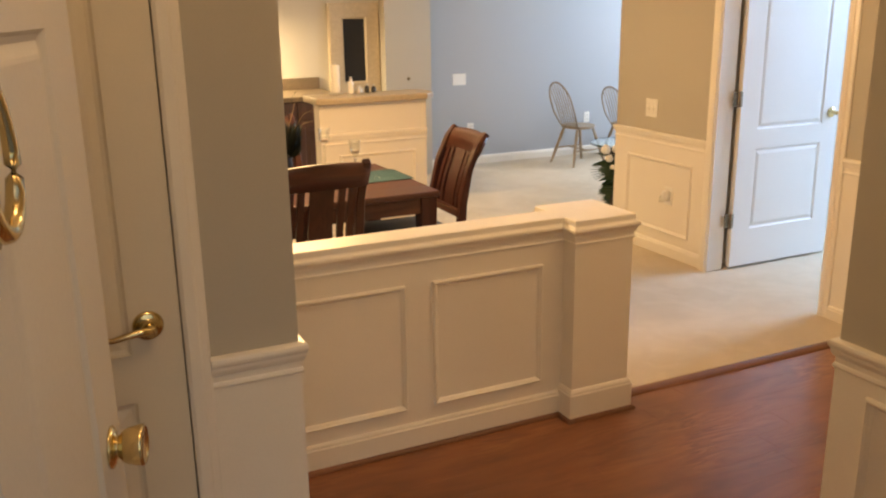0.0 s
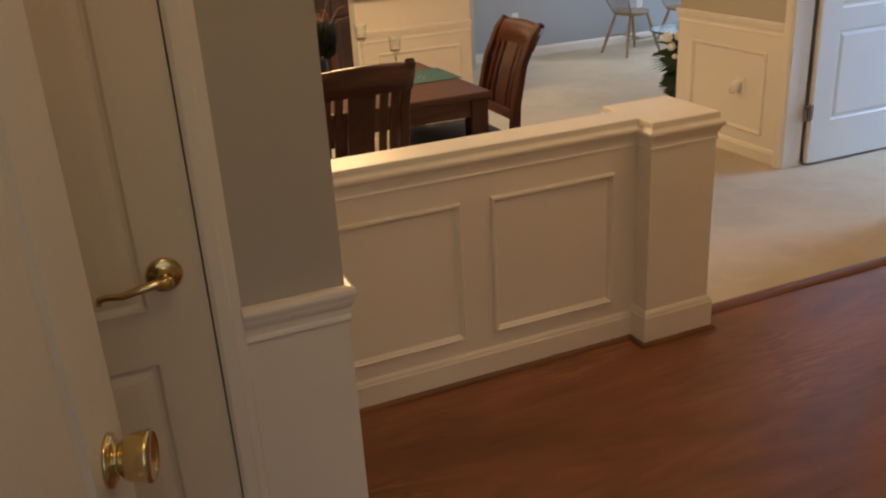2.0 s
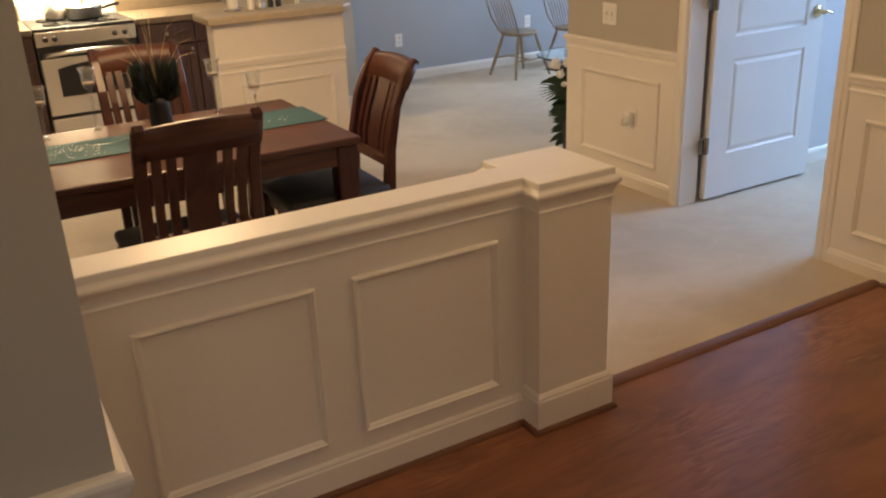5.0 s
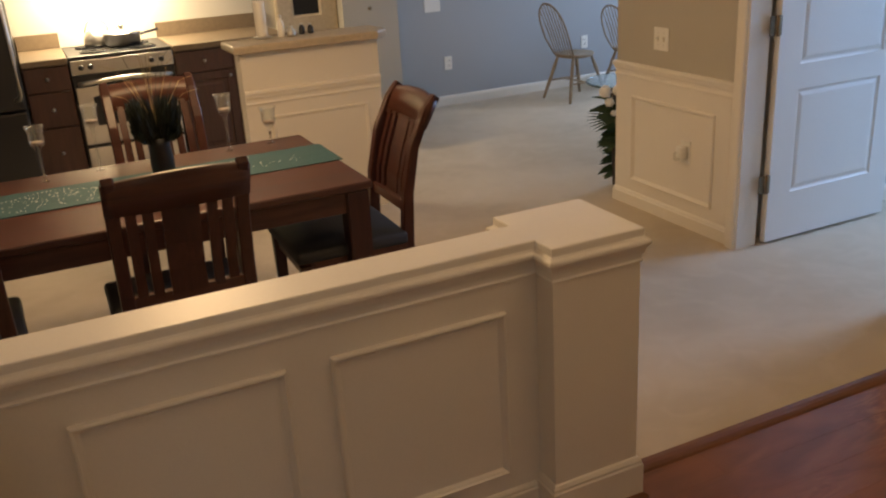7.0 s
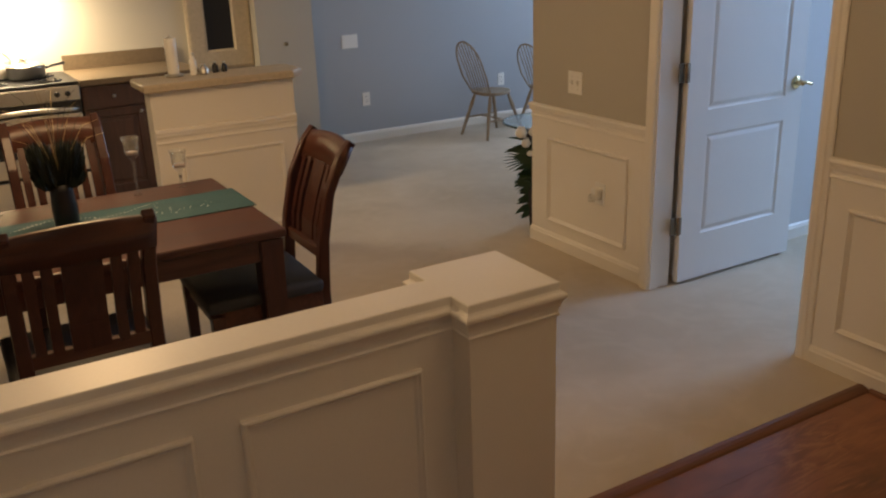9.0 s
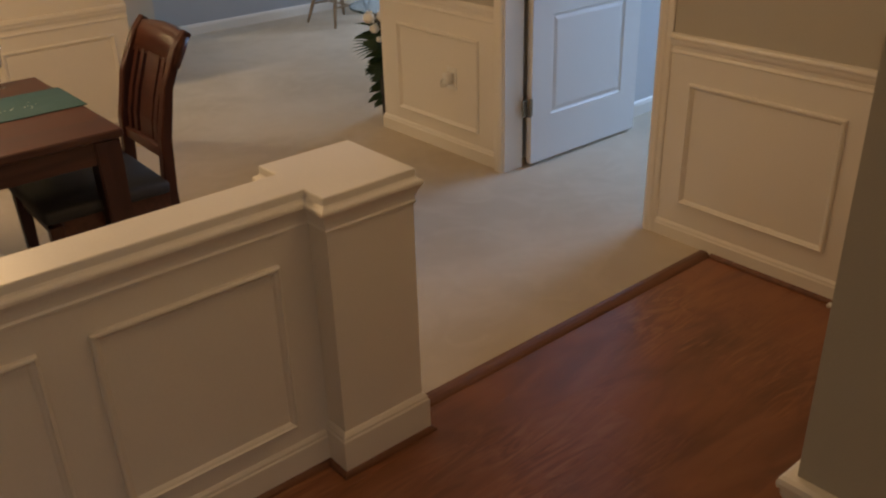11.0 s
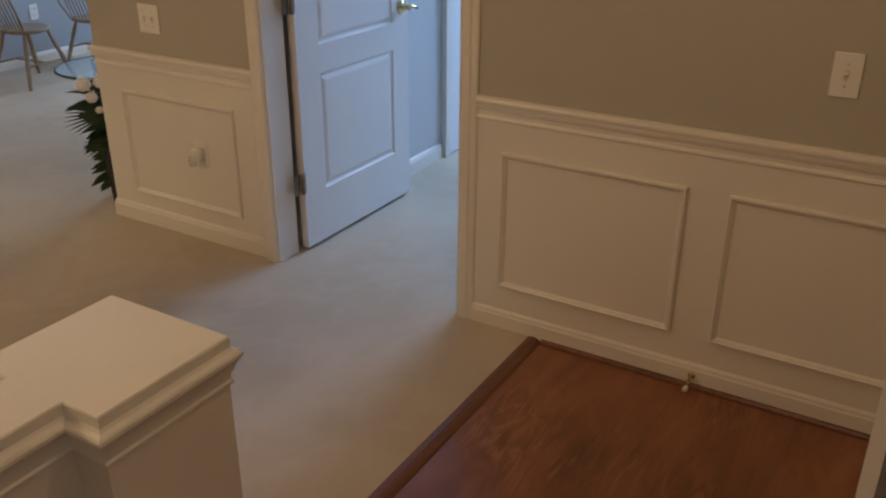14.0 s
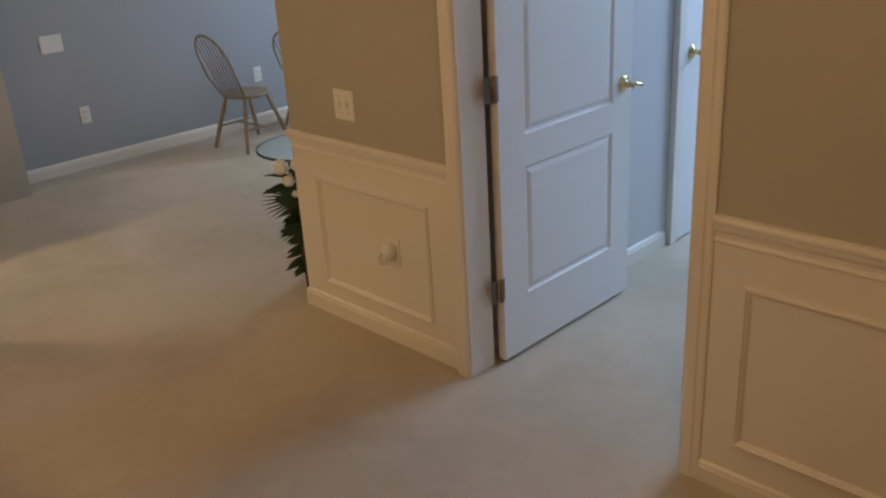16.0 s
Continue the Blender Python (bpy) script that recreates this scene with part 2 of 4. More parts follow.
PLANK = floor_wood()
STRIP = wood("cherry_strip_wood", (0.105, 0.040, 0.020), (0.225, 0.092, 0.046), 0.38, 1.0, "X", 0.0, 0.1)
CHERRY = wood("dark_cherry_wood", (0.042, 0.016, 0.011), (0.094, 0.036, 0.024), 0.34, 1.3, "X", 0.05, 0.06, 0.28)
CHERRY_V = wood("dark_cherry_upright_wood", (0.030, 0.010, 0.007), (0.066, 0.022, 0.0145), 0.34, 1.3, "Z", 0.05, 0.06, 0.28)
CABINET = wood("espresso_cabinet_wood", (0.034, 0.012, 0.009), (0.070, 0.026, 0.019), 0.42, 1.2, "Z", 0.05, 0.1)
OAK = wood("pale_oak_wood", (0.20, 0.14, 0.085), (0.38, 0.29, 0.19), 0.45, 1.5, "Z", 0.05)
BRASS = material("polished_brass", (0.66, 0.52, 0.27), 0.20, 1.0, 0.05, 8, 200, 0.03, 0.0003)
HINGE = material("aged_brass", (0.24, 0.19, 0.13), 0.5, 0.9, 0.2, 30, 200, 0.05, 0.0003)
STEEL = material("brushed_steel", (0.58, 0.56, 0.52), 0.32, 1.0, 0.05, 3, 200, 0.05, 0.0003)
BLACK = material("black_plastic", (0.012, 0.012, 0.014), 0.35, vary=0.1)
LEATHER = material("black_seat_vinyl", (0.018, 0.018, 0.020), 0.6, vary=0.15, scale=6, fine=300, bump=0.3, depth=0.001)
PLASTIC = material("white_wall_plate_plastic", (0.82, 0.80, 0.74), 0.35, vary=0.015)
DARKHOLE = material("dark_recess", (0.01, 0.01, 0.012), 0.8)
TEAL = material("teal_runner_cloth", (0.024, 0.078, 0.088), 0.6, vary=0.12, scale=12, fine=500, bump=0.4, depth=0.001)
SEQUIN = material("silver_sequin", (0.88, 0.90, 0.86), 0.25, 0.3, 0.05)
GLASS = thin_glass("clear_thin_glass")
OVENSTEEL = material("warm_brushed_steel", (0.58, 0.54, 0.47), 0.40, 0.45, 0.05, 4, 220, 0.05, 0.0003)
TEALGLASS = glass("teal_glass", (0.78, 0.93, 0.93))
WAX = material("dusty_pink_wax", (0.42, 0.33, 0.27), 0.6, vary=0.08, scale=40)
RIM = material("dark_teal_glass_edge", (0.012, 0.045, 0.05), 0.12, vary=0.1, spec=0.6)
LEAF = material("dark_green_leaf", (0.025, 0.055, 0.022), 0.45, vary=0.3, scale=14, fine=90, bump=0.1)
PETAL = material("cream_petal", (0.88, 0.85, 0.77), 0.6, vary=0.08, scale=30)
POT = material("dark_bronze_pot", (0.03, 0.022, 0.016), 0.4, vary=0.2, scale=10)
FEATHER = material("dark_peacock_feather", (0.012, 0.018, 0.012), 0.6, vary=0.4, scale=30)
STRAW = material("pale_dried_stem", (0.36, 0.27, 0.14), 0.7, vary=0.2, scale=30)
LAMINATE = material("beige_counter_laminate", (0.46, 0.38, 0.27), 0.4, vary=0.15, scale=40, fine=300, bump=0.02)
COUNTER = material("brown_counter_laminate", (0.15, 0.108, 0.066), 0.45, vary=0.2, scale=40, fine=300, bump=0.02)
OVENWHITE = material("bisque_enamel", (0.66, 0.62, 0.53), 0.25, vary=0.02)
PORCH = material("porch_concrete", (0.32, 0.30, 0.27), 0.9, vary=0.15, scale=3, fine=160, bump=0.5, depth=0.003)


# ---- mesh helpers ----
def part(name, bm, mat, parent=None, label="", smooth=False):
    """Links a bmesh as one mesh object, under a thing if given."""
    me = bpy.data.meshes.new(name)
    bmesh.ops.recalc_face_normals(bm, faces=bm.faces)
    if smooth:
        for f in bm.faces:
            f.smooth = True
    bm.to_mesh(me)
    bm.free()
    me.materials.append(mat)
    ob = new(name, me)
    if parent is not None:
        ob.parent = parent
    if label:
        ob["label"] = label
    return ob


def thing(name, label, category, m=None, group="", kind=""):
    ob = new(name)
    if m is not None:
        ob.matrix_world = m
    return tagged(ob, label, category, group, kind)


def add_box(bm, x0, x1, y0, y1, z0, z1, bev=0.0):
    vs = [bm.verts.new((x, y, z)) for x in (x0, x1) for y in (y0, y1) for z in (z0, z1)]
    fs = [bm.faces.new([vs[i] for i in q]) for q in ((0, 1, 3, 2), (4, 6, 7, 5), (0, 4, 5, 1), (2, 3, 7, 6), (0, 2, 6, 4), (1, 5, 7, 3))]
    if bev:
        es = {e for f in fs for e in f.edges}
        bmesh.ops.bevel(bm, geom=list(es), offset=bev, segments=2, affect="EDGES", profile=0.5)
    return bm


def box(x0, x1, y0, y1, z0, z1, bev=0.0):
    return add_box(bmesh.new(), x0, x1, y0, y1, z0, z1, bev)


def offset_loop(poly, d):
    """A rectilinear or convex plan outline, counter-clockwise, moved outwards by d."""
    out = []
    n = len(poly)
    for i in range(n):
        p, q, r = Vector(poly[i - 1]), Vector(poly[i]), Vector(poly[(i + 1) % n])
        a, b = (q - p).normalized(), (r - q).normalized()
        na, nb = Vector((a.y, -a.x)), Vector((b.y, -b.x))
        k = na + nb
        k = k / max(k.dot(na), 0.2)
        out.append(q + k * d)
    return out


def ring_sweep(bm, poly, profile, top=False, bottom=False):
    """Sweeps (outward, z) points round a plan outline."""
    rings = []
    for d, z in profile:
        rings.append([bm.verts.new((p.x, p.y, z)) for p in offset_loop(poly, d)])
    n = len(poly)
    for a, b in zip(rings, rings[1:]):
        for i in range(n):
            j = (i + 1) % n
            bm.faces.new((a[i], a[j], b[j], b[i]))
    if top:
        bm.faces.new(rings[-1])
    if bottom:
        bm.faces.new(rings[0])
    return bm


def run_sweep(bm, a, b, out, profile, mitre=(0, 0)):
    """Sweeps (outward, z) points of a closed profile along the straight plan line a to b; out is the outward direction; mitre 1 cuts an end for an outer corner."""
    ends = []
    r = (Vector(b) - Vector(a)).normalized()
    for p, k in ((a, -mitre[0]), (b, mitre[1])):
        ends.append([bm.verts.new((p[0] + out[0] * d + r.x * d * k, p[1] + out[1] * d + r.y * d * k, z)) for d, z in profile])
    n = len(profile)
    for i in range(n):
        j = (i + 1) % n
        bm.faces.new((ends[0][i], ends[0][j], ends[1][j], ends[1][i]))
    bm.faces.new(ends[0])
    bm.faces.new(ends[1])
    return bm


def panel_ring(bm, corner, right, up, out, w, h, profile, fill=False):
    """Rings of (inset, proud) points round a rectangle on a wall or a door."""
    c, r, u, o = Vector(corner), Vector(right), Vector(up), Vector(out)
    rings = []
    for d, p in profile:
        rings.append([bm.verts.new(c + r * x + u * y + o * p) for x, y in ((d, d), (w - d, d), (w - d, h - d), (d, h - d))])
    for a, b in zip(rings, rings[1:]):
        for i in range(4):
            j = (i + 1) % 4
            bm.faces.new((a[i], a[j], b[j], b[i]))
    if fill:
        bm.faces.new(rings[-1])
    return bm


def lathe(bm, profile, n=20, m=None):
    """Turns (radius, z) points round the z axis."""
    m = m or Matrix()
    rings = []
    for r, z in profile:
        if r < 1e-5:
            rings.append([bm.verts.new(m @ Vector((0, 0, z)))])
        else:
            rings.append([bm.verts.new(m @ Vector((r * math.cos(2 * math.pi * i / n), r * math.sin(2 * math.pi * i / n), z))) for i in range(n)])
    for a, b in zip(rings, rings[1:]):
        for i in range(n):
            j = (i + 1) % n
            q = [a[i % len(a)], a[j % len(a)], b[j % len(b)], b[i % len(b)]]
            q = list(dict.fromkeys(q))
            if len(q) > 2:
                bm.faces.new(q)
    return bm


def tube(bm, pts, radii, n=8):
    """A round bar through points, with a radius at each."""
    rings = []
    pts = [Vector(p) for p in pts]
    for i, p in enumerate(pts):
        d = (pts[min(i + 1, len(pts) - 1)] - pts[max(i - 1, 0)]).normalized()
        side = d.cross(Vector((0, 0, 1)))
        if side.length < 0.05:
            side = d.cross(Vector((1, 0, 0)))
        side.normalize()
        up = side.cross(d)
        r = radii[i] if hasattr(radii, "__len__") else radii
        rings.append([bm.verts.new(p + r * (math.cos(2 * math.pi * k / n) * side + math.sin(2 * math.pi * k / n) * up)) for k in range(n)])
    for a, b in zip(rings, rings[1:]):
        for k in range(n):
            j = (k + 1) % n
            bm.faces.new((a[k], a[j], b[j], b[k]))
    bm.faces.new(rings[0])
    bm.faces.new(rings[-1])
    return bm


def bar(bm, pts, w, d, across=(1, 0, 0)):
    """A flat bar of width w along `across` and depth d through points in a plane."""
    pts = [Vector(p) for p in pts]
    across = Vector(across).normalized()
    rings = []
    for i, p in enumerate(pts):
        t = (pts[min(i + 1, len(pts) - 1)] - pts[max(i - 1, 0)]).normalized()
        nrm = t.cross(across).normalized()
        ww = w[i] if hasattr(w, "__len__") else w
        dd = d[i] if hasattr(d, "__len__") else d
        rings.append([bm.verts.new(p + across * sx * ww / 2 + nrm * sy * dd / 2) for sx, sy in ((-1, -1), (1, -1), (1, 1), (-1, 1))])
    for a, b in zip(rings, rings[1:]):
        for k in range(4):
            j = (k + 1) % 4
            bm.faces.new((a[k], a[j], b[j], b[k]))
    bm.faces.new(rings[0])
    bm.faces.new(rings[-1])
    return bm


def structure(name, bm, mat, label):
    return tagged(part(name, bm, mat), label, "", "", "structure")


CEILING = 2.70
# ---- floors and ceiling ----
structure("floor_carpet", box(-4.0, 5.2, 0.150, 5.5, -0.15, 0.012), CARPET, "beige cut-pile carpet with paler worn patches")
structure("floor_bedroom", box(1.577, 5.2, -1.32, 0.19, -0.15, 0.012), CARPET, "beige cut-pile carpet of the bedroom")
SUB = structure("floor_foyer", box(-2.97, 1.577, -2.36, 0.19, -0.15, -0.012), STRIP, "glossy reddish-brown cherry hardwood floor of the entrance")
strip = bmesh.new()
run_sweep(strip, (0.0, 0.135), (1.56, 0.135), (0, 1), [(-0.020, 0.0005), (-0.015, 0.007), (-0.004, 0.013), (0.010, 0.0165), (0.028, 0.0155), (0.034, 0.011), (0.058, 0.004), (0.058, -0.01), (-0.020, -0.01)])
structure("threshold_strip", strip, STRIP, "reddish-brown wooden strip between carpet and hardwood")
structure("ceiling", box(-4.0, 5.2, -2.36, 5.5, CEILING, CEILING + 0.12), CEIL, "plain white painted ceiling")
structure("porch", box(-6.0, 4.0, -9.0, -2.36, -0.25, -0.03), PORCH, "grey concrete porch before the entrance")
structure("ground", box(-60, 60, -120, -9.0, -0.6, -0.26), PORCH, "grey paved ground outside")


# ---- walls ----
def wall(name, boxes, label, mat=WALL):
    bm = bmesh.new()
    for b in boxes:
        add_box(bm, *b)
    return structure(name, bm, mat, label)


H = CEILING
wall("wall_front", [(-2.97, -2.33, -2.36, -2.19, -0.02, H), (-1.37, -0.30, -2.36, -2.19, -0.02, H), (-2.33, -1.37, -2.36, -2.19, 2.09, H)], "beige-grey painted front wall round the entrance door")
wall("wall_foyer_side", [(-2.97, -2.85, -2.19, -0.755, -0.02, H)], "beige-grey painted side wall of the entrance")
wall("wall_closet", [(-2.97, -2.62, -0.755, -0.635, -0.02, H), (-1.885, -1.62, -0.755, -0.635, -0.02, H), (-2.62, -1.885, -0.755, -0.635, 2.06, H)], "beige-grey wall with a closet door and white wainscot")
wall("wall_return", [(-1.74, -1.62, -0.635, 0.262, -0.02, H)], "beige-grey end wall beside the half wall")
wall("wall_dining_side", [(-3.20, -3.08, 0.0, 5.5, -0.02, H), (-3.08, -1.74, 0.10, 0.22, -0.02, H)], "beige-grey painted dining room wall")
wall("wall_near_right", [(-0.30, -0.18, -2.36, -1.32, -0.02, H), (-0.30, 0.62, -1.32, -1.20, -0.02, H), (1.37, 1.575, -1.32, -1.20, -0.02, H), (0.62, 1.37, -1.32, -1.20, 2.06, H)], "beige-grey wall corner with white wainscot and a closet opening")
wall("wall_closet_back", [(-0.18, 1.575, -2.30, -2.18, -0.02, H), (1.455, 1.575, -2.18, -1.32, -0.02, H)], "plain inner walls of the closet")
wall("wall_right", [(1.575, 1.695, -1.32, 0.47, -0.02, H), (1.575, 1.695, 0.47, 1.345, 2.06, H)], "beige-grey wall with white wainscot panels and chair rail")
wall("wall_stub", [(1.595, 1.695, 1.345, 2.34, 0.0, H)], "beige-grey wall end with white wainscot")
wall("wall_bedroom_back", [(1.695, 5.2, 1.46, 1.58, 0.0, H)], "grey bedroom wall behind the open door", WALL_LIGHT)
wall("wall_living_side", [(1.695, 5.2, 2.22, 2.34, 0.0, H)], "blue-grey living room side wall", WALL_BLUE)
wall("wall_bedroom_front", [(1.695, 5.2, -1.44, -1.32, 0.0, H)], "blue-grey bedroom wall", WALL_BLUE)
wall("wall_back", [(1.446, 5.2, 5.40, 5.52, 0.0, H)], "blue-grey living room back wall", WALL_BLUE)
wall("wall_east", [(5.2, 5.32, -1.44, 5.52, 0.0, H)], "blue-grey outer wall beside the windows", WALL_BLUE)
wall("wall_kitchen_back", [(-3.2, 1.446, 5.25, 5.52, 0.0, H), (0.98, 1.446, 5.10, 5.25, 0.0, H)], "pale grey-green kitchen wall", WALL)

# ---- half wall ----
HALF = [(-1.62, 0.125), (-0.285, 0.125), (-0.285, 0.045), (-0.012, 0.045), (-0.012, 0.335), (-0.285, 0.335), (-0.285, 0.248), (-1.62, 0.248)]
half_wall = thing("half_wall", "white-painted half wall with panels and an end pilaster", "half wall", kind="structure")
bm = bmesh.new()
ring_sweep(bm, HALF, [(0, -0.01), (0, 0.815)], True, True)
part("body", bm, WHITE, half_wall)
bm = bmesh.new()
ring_sweep(bm, HALF, [(0.0, 0.742), (0.005, 0.744), (0.006, 0.750), (0.003, 0.755), (0.003, 0.768), (0.007, 0.770), (0.009, 0.780), (0.014, 0.790),
                      (0.018, 0.794), (0.021, 0.799), (0.021, 0.806), (0.018, 0.810), (0.010, 0.814), (0.006, 0.819), (0.006, 0.838), (0.004, 0.841)], True, False)
part("cap", bm, CAP, half_wall, "white cap with a moulded edge")
bm = bmesh.new()
ring_sweep(bm, HALF, [(0.014, -0.005), (0.014, 0.090), (0.010, 0.094), (0.010, 0.102), (0.005, 0.108), (0.0, 0.110)])
part("baseboard", bm, WHITE, half_wall)
PIL = [(-0.285, 0.045), (-0.012, 0.045), (-0.012, 0.335), (-0.285, 0.335)]
bm = bmesh.new()
ring_sweep(bm, PIL, [(0.016, 0.0), (0.016, 0.112), (0.012, 0.117), (0.012, 0.124), (0.006, 0.133), (0.0, 0.136)])
part("pilaster_base", bm, WHITE, half_wall)
FRAME = [(0.0, 0.0), (0.0, 0.010), (0.003, 0.014), (0.008, 0.015), (0.011, 0.010), (0.016, 0.007), (0.022, 0.0)]
for x0, x1 in ((-0.862, -0.385), (-1.452, -0.972)):
    bm = bmesh.new()
    panel_ring(bm, (x0, 0.125, 0.167), (1, 0, 0), (0, 0, 1), (0, -1, 0), x1 - x0, 0.497, FRAME)
    part("panel_moulding", bm, WHITE, half_wall)
QUARTER = [(0.014, 0.0), (0.030, 0.0), (0.028, 0.008), (0.022, 0.014), (0.014, 0.016)]
bm = bmesh.new()
run_sweep(bm, (-1.60, 0.125), (-0.30, 0.125), (0, -1), QUARTER)
structure("quarter_round", bm, STRIP, "reddish-brown quarter-round strip along the half wall")
bm = bmesh.new()
ring_sweep(bm, PIL, [(0.016, 0.0), (0.030, 0.0), (0.028, 0.008), (0.022, 0.014), (0.016, 0.016)])
structure("quarter_round", bm, STRIP, "reddish-brown quarter-round strip round the pilaster")

# ---- wainscot ----
RAIL = [(0, 0.792), (0.00612, 0.793), (0.00884, 0.799), (0.0068, 0.806), (0.00408, 0.809), (0.00408, 0.824), (0.00952, 0.828), (0.0136, 0.838), (0.01496, 0.848),
        (0.01904, 0.852), (0.0204, 0.860), (0.01836, 0.868), (0.01224, 0.872), (0, 0.873)]
BASE = [(0.0, -0.005), (0.014, -0.005), (0.014, 0.062), (0.011, 0.068), (0.010, 0.076), (0.004, 0.084), (0.0, 0.086)]


def wainscot(name, a, b, out, panels, label, base=0.0, rail=0.0, skirting=True, quarter=False, low=0.178, tall=0.500, mitre=(0, 0)):
    """White lower wall along a to b with chair rail, panel mouldings and baseboard. panels: (from, to) along the line."""
    t = thing(name, label, "wainscot", kind="structure")
    A, B, O = Vector((*a, 0)), Vector((*b, 0)), Vector((*out, 0))
    r = (B - A).normalized()
    bm = bmesh.new()
    run_sweep(bm, a, b, out, [(0.0, 0.0), (0.003, 0.0), (0.003, 0.80 + rail), (0.0, 0.80 + rail)], mitre)
    part("backing", bm, WHITE, t)
    bm = bmesh.new()
    run_sweep(bm, a, b, out, [(d, z + rail) for d, z in RAIL], mitre)
    part("chair_rail", bm, WHITE, t)
    if skirting:
        bm = bmesh.new()
        run_sweep(bm, a, b, out, [(d, z + base) for d, z in BASE], mitre)
        part("baseboard", bm, WHITE, t)
    if quarter:
        bm = bmesh.new()
        run_sweep(bm, a, b, out, QUARTER, mitre)
        part("quarter_round", bm, STRIP, t, "reddish-brown quarter-round strip")
    for s, e in panels:
        bm = bmesh.new()
        panel_ring(bm, A + r * s + O * 0.003 + Vector((0, 0, low)), r, (0, 0, 1), O, e - s, tall, FRAME)
        part("panel_moulding", bm, WHITE, t)
    return t


wainscot("wainscot", (1.575, 0.402), (1.575, -1.20), (-1, 0), [(0.10, 0.735), (0.862, 1.497)], "white panelled wainscot with a moulded chair rail", rail=-0.005, low=0.179, tall=0.505)
bm = bmesh.new()
run_sweep(bm, (1.575, 0.115), (1.575, -1.20), (-1, 0), QUARTER)
structure("quarter_round", bm, STRIP, "reddish-brown quarter-round strip along the wainscot")
wainscot("wainscot", (1.595, 1.415), (1.595, 2.34), (-1, 0), [(0.125, 0.775)], "white panelled wainscot on the wall end", 0.012, -0.055, low=0.163, tall=0.478, mitre=(0, 1))
wainscot("wainscot", (1.595, 2.34), (1.80, 2.34), (0, 1), [], "white wainscot round the wall corner", 0.012, -0.055, mitre=(1, 0))
wainscot("wainscot", (-1.832, -0.755), (-1.62, -0.755), (0, -1), [], "white wainscot strip beside the closet door", rail=0.004, quarter=True, mitre=(0, 1))
wainscot("wainscot", (-1.62, -0.755), (-1.62, 0.125), (1, 0), [(0.14, 0.74)], "white wainscot on the end wall", rail=0.004, quarter=True, mitre=(1, 0))
wainscot("wainscot", (-0.30, -2.19), (-0.30, -1.20), (-1, 0), [(0.12, 0.885)], "white panelled wainscot beside the entrance", rail=-0.075, quarter=True, mitre=(0, 1))
wainscot("wainscot", (-0.30, -1.20), (0.56, -1.20), (0, 1), [(0.12, 0.74)], "white panelled wainscot before the closet", rail=-0.075, quarter=True, mitre=(1, 0))
wainscot("wainscot", (1.43, -1.20), (1.575, -1.20), (0, 1), [], "white wainscot strip beside the closet", rail=-0.005)
bm = bmesh.new()
for a, b, o in (((1.446, 5.40), (5.2, 5.40), (0, -1)), ((1.80, 2.34), (5.2, 2.34), (0, 1)), ((1.695, 1.46), (3.10, 1.46), (0, -1)), ((5.2, 2.34), (5.2, 5.4), (-1, 0)), ((5.2, -1.32), (5.2, 1.46), (-1, 0))):
    run_sweep(bm, a, b, o, [(d, z + 0.012) for d, z in BASE])
structure("baseboard", bm, WHITE, "white moulded baseboards of the blue rooms")


# ---- door casings ----
def casing_bar(bm, p, along, out, w, z0, z1):
    """An upright casing board from p, w wide along a direction, with a stepped face."""
    A, O = Vector((*along, 0)), Vector((*out, 0))
    prof = [(0, 0), (0, 0.012), (0.008, 0.017), (w * 0.55, 0.017), (w * 0.65, 0.013), (w * 0.9, 0.011), (w, 0.008), (w, 0)]
    lo = [bm.verts.new(Vector((*p, z0)) + A * u + O * v) for u, v in prof]
    hi = [bm.verts.new(Vector((*p, z1)) + A * u + O * v) for u, v in prof]
    n = len(prof)
    for i in range(n):
        j = (i + 1) % n
        bm.faces.new((lo[i], lo[j], hi[j], hi[i]))
    bm.faces.new(lo)
    bm.faces.new(hi)


def casing(name, a, b, out, label, w=0.06, top=2.06):
    """A door casing round an opening between plan points a and b."""
    t = thing(name, label, "door casing", kind="structure")
    A, B = Vector(a), Vector(b)
    r = (B - A).normalized()
    for p, d in ((a, -r), (b, r)):
        bm = bmesh.new()
        casing_bar(bm, p, d, out, w, 0.0, top + w)
        part("casing_board", bm, WHITE, t)
    bm = bmesh.new()
    o = Vector(out)
    q0, q1 = A + o * 0.0, B + o * 0.015
    add_box(bm, min(q0.x, q1.x), max(q0.x, q1.x), min(q0.y, q1.y), max(q0.y, q1.y), top, top + w)
    part("casing_head", bm, WHITE, t)
    return t


casing("trim_bedroom_door", (1.575, 0.463), (1.575, 1.345), (-1, 0), "white moulded casing of the bedroom doorway", 0.062)
casing("trim_closet_door", (-2.62, -0.755), (-1.885, -0.755), (0, -1), "white moulded casing of the closet door", 0.055)
casing("trim_coat_closet", (0.62, -1.20), (1.37, -1.20), (0, 1), "white moulded casing of the coat closet", 0.055)
casing("trim_entrance", (-2.33, -2.19), (-1.37, -2.19), (0, 1), "white moulded casing of the entrance door", 0.06, 2.09)
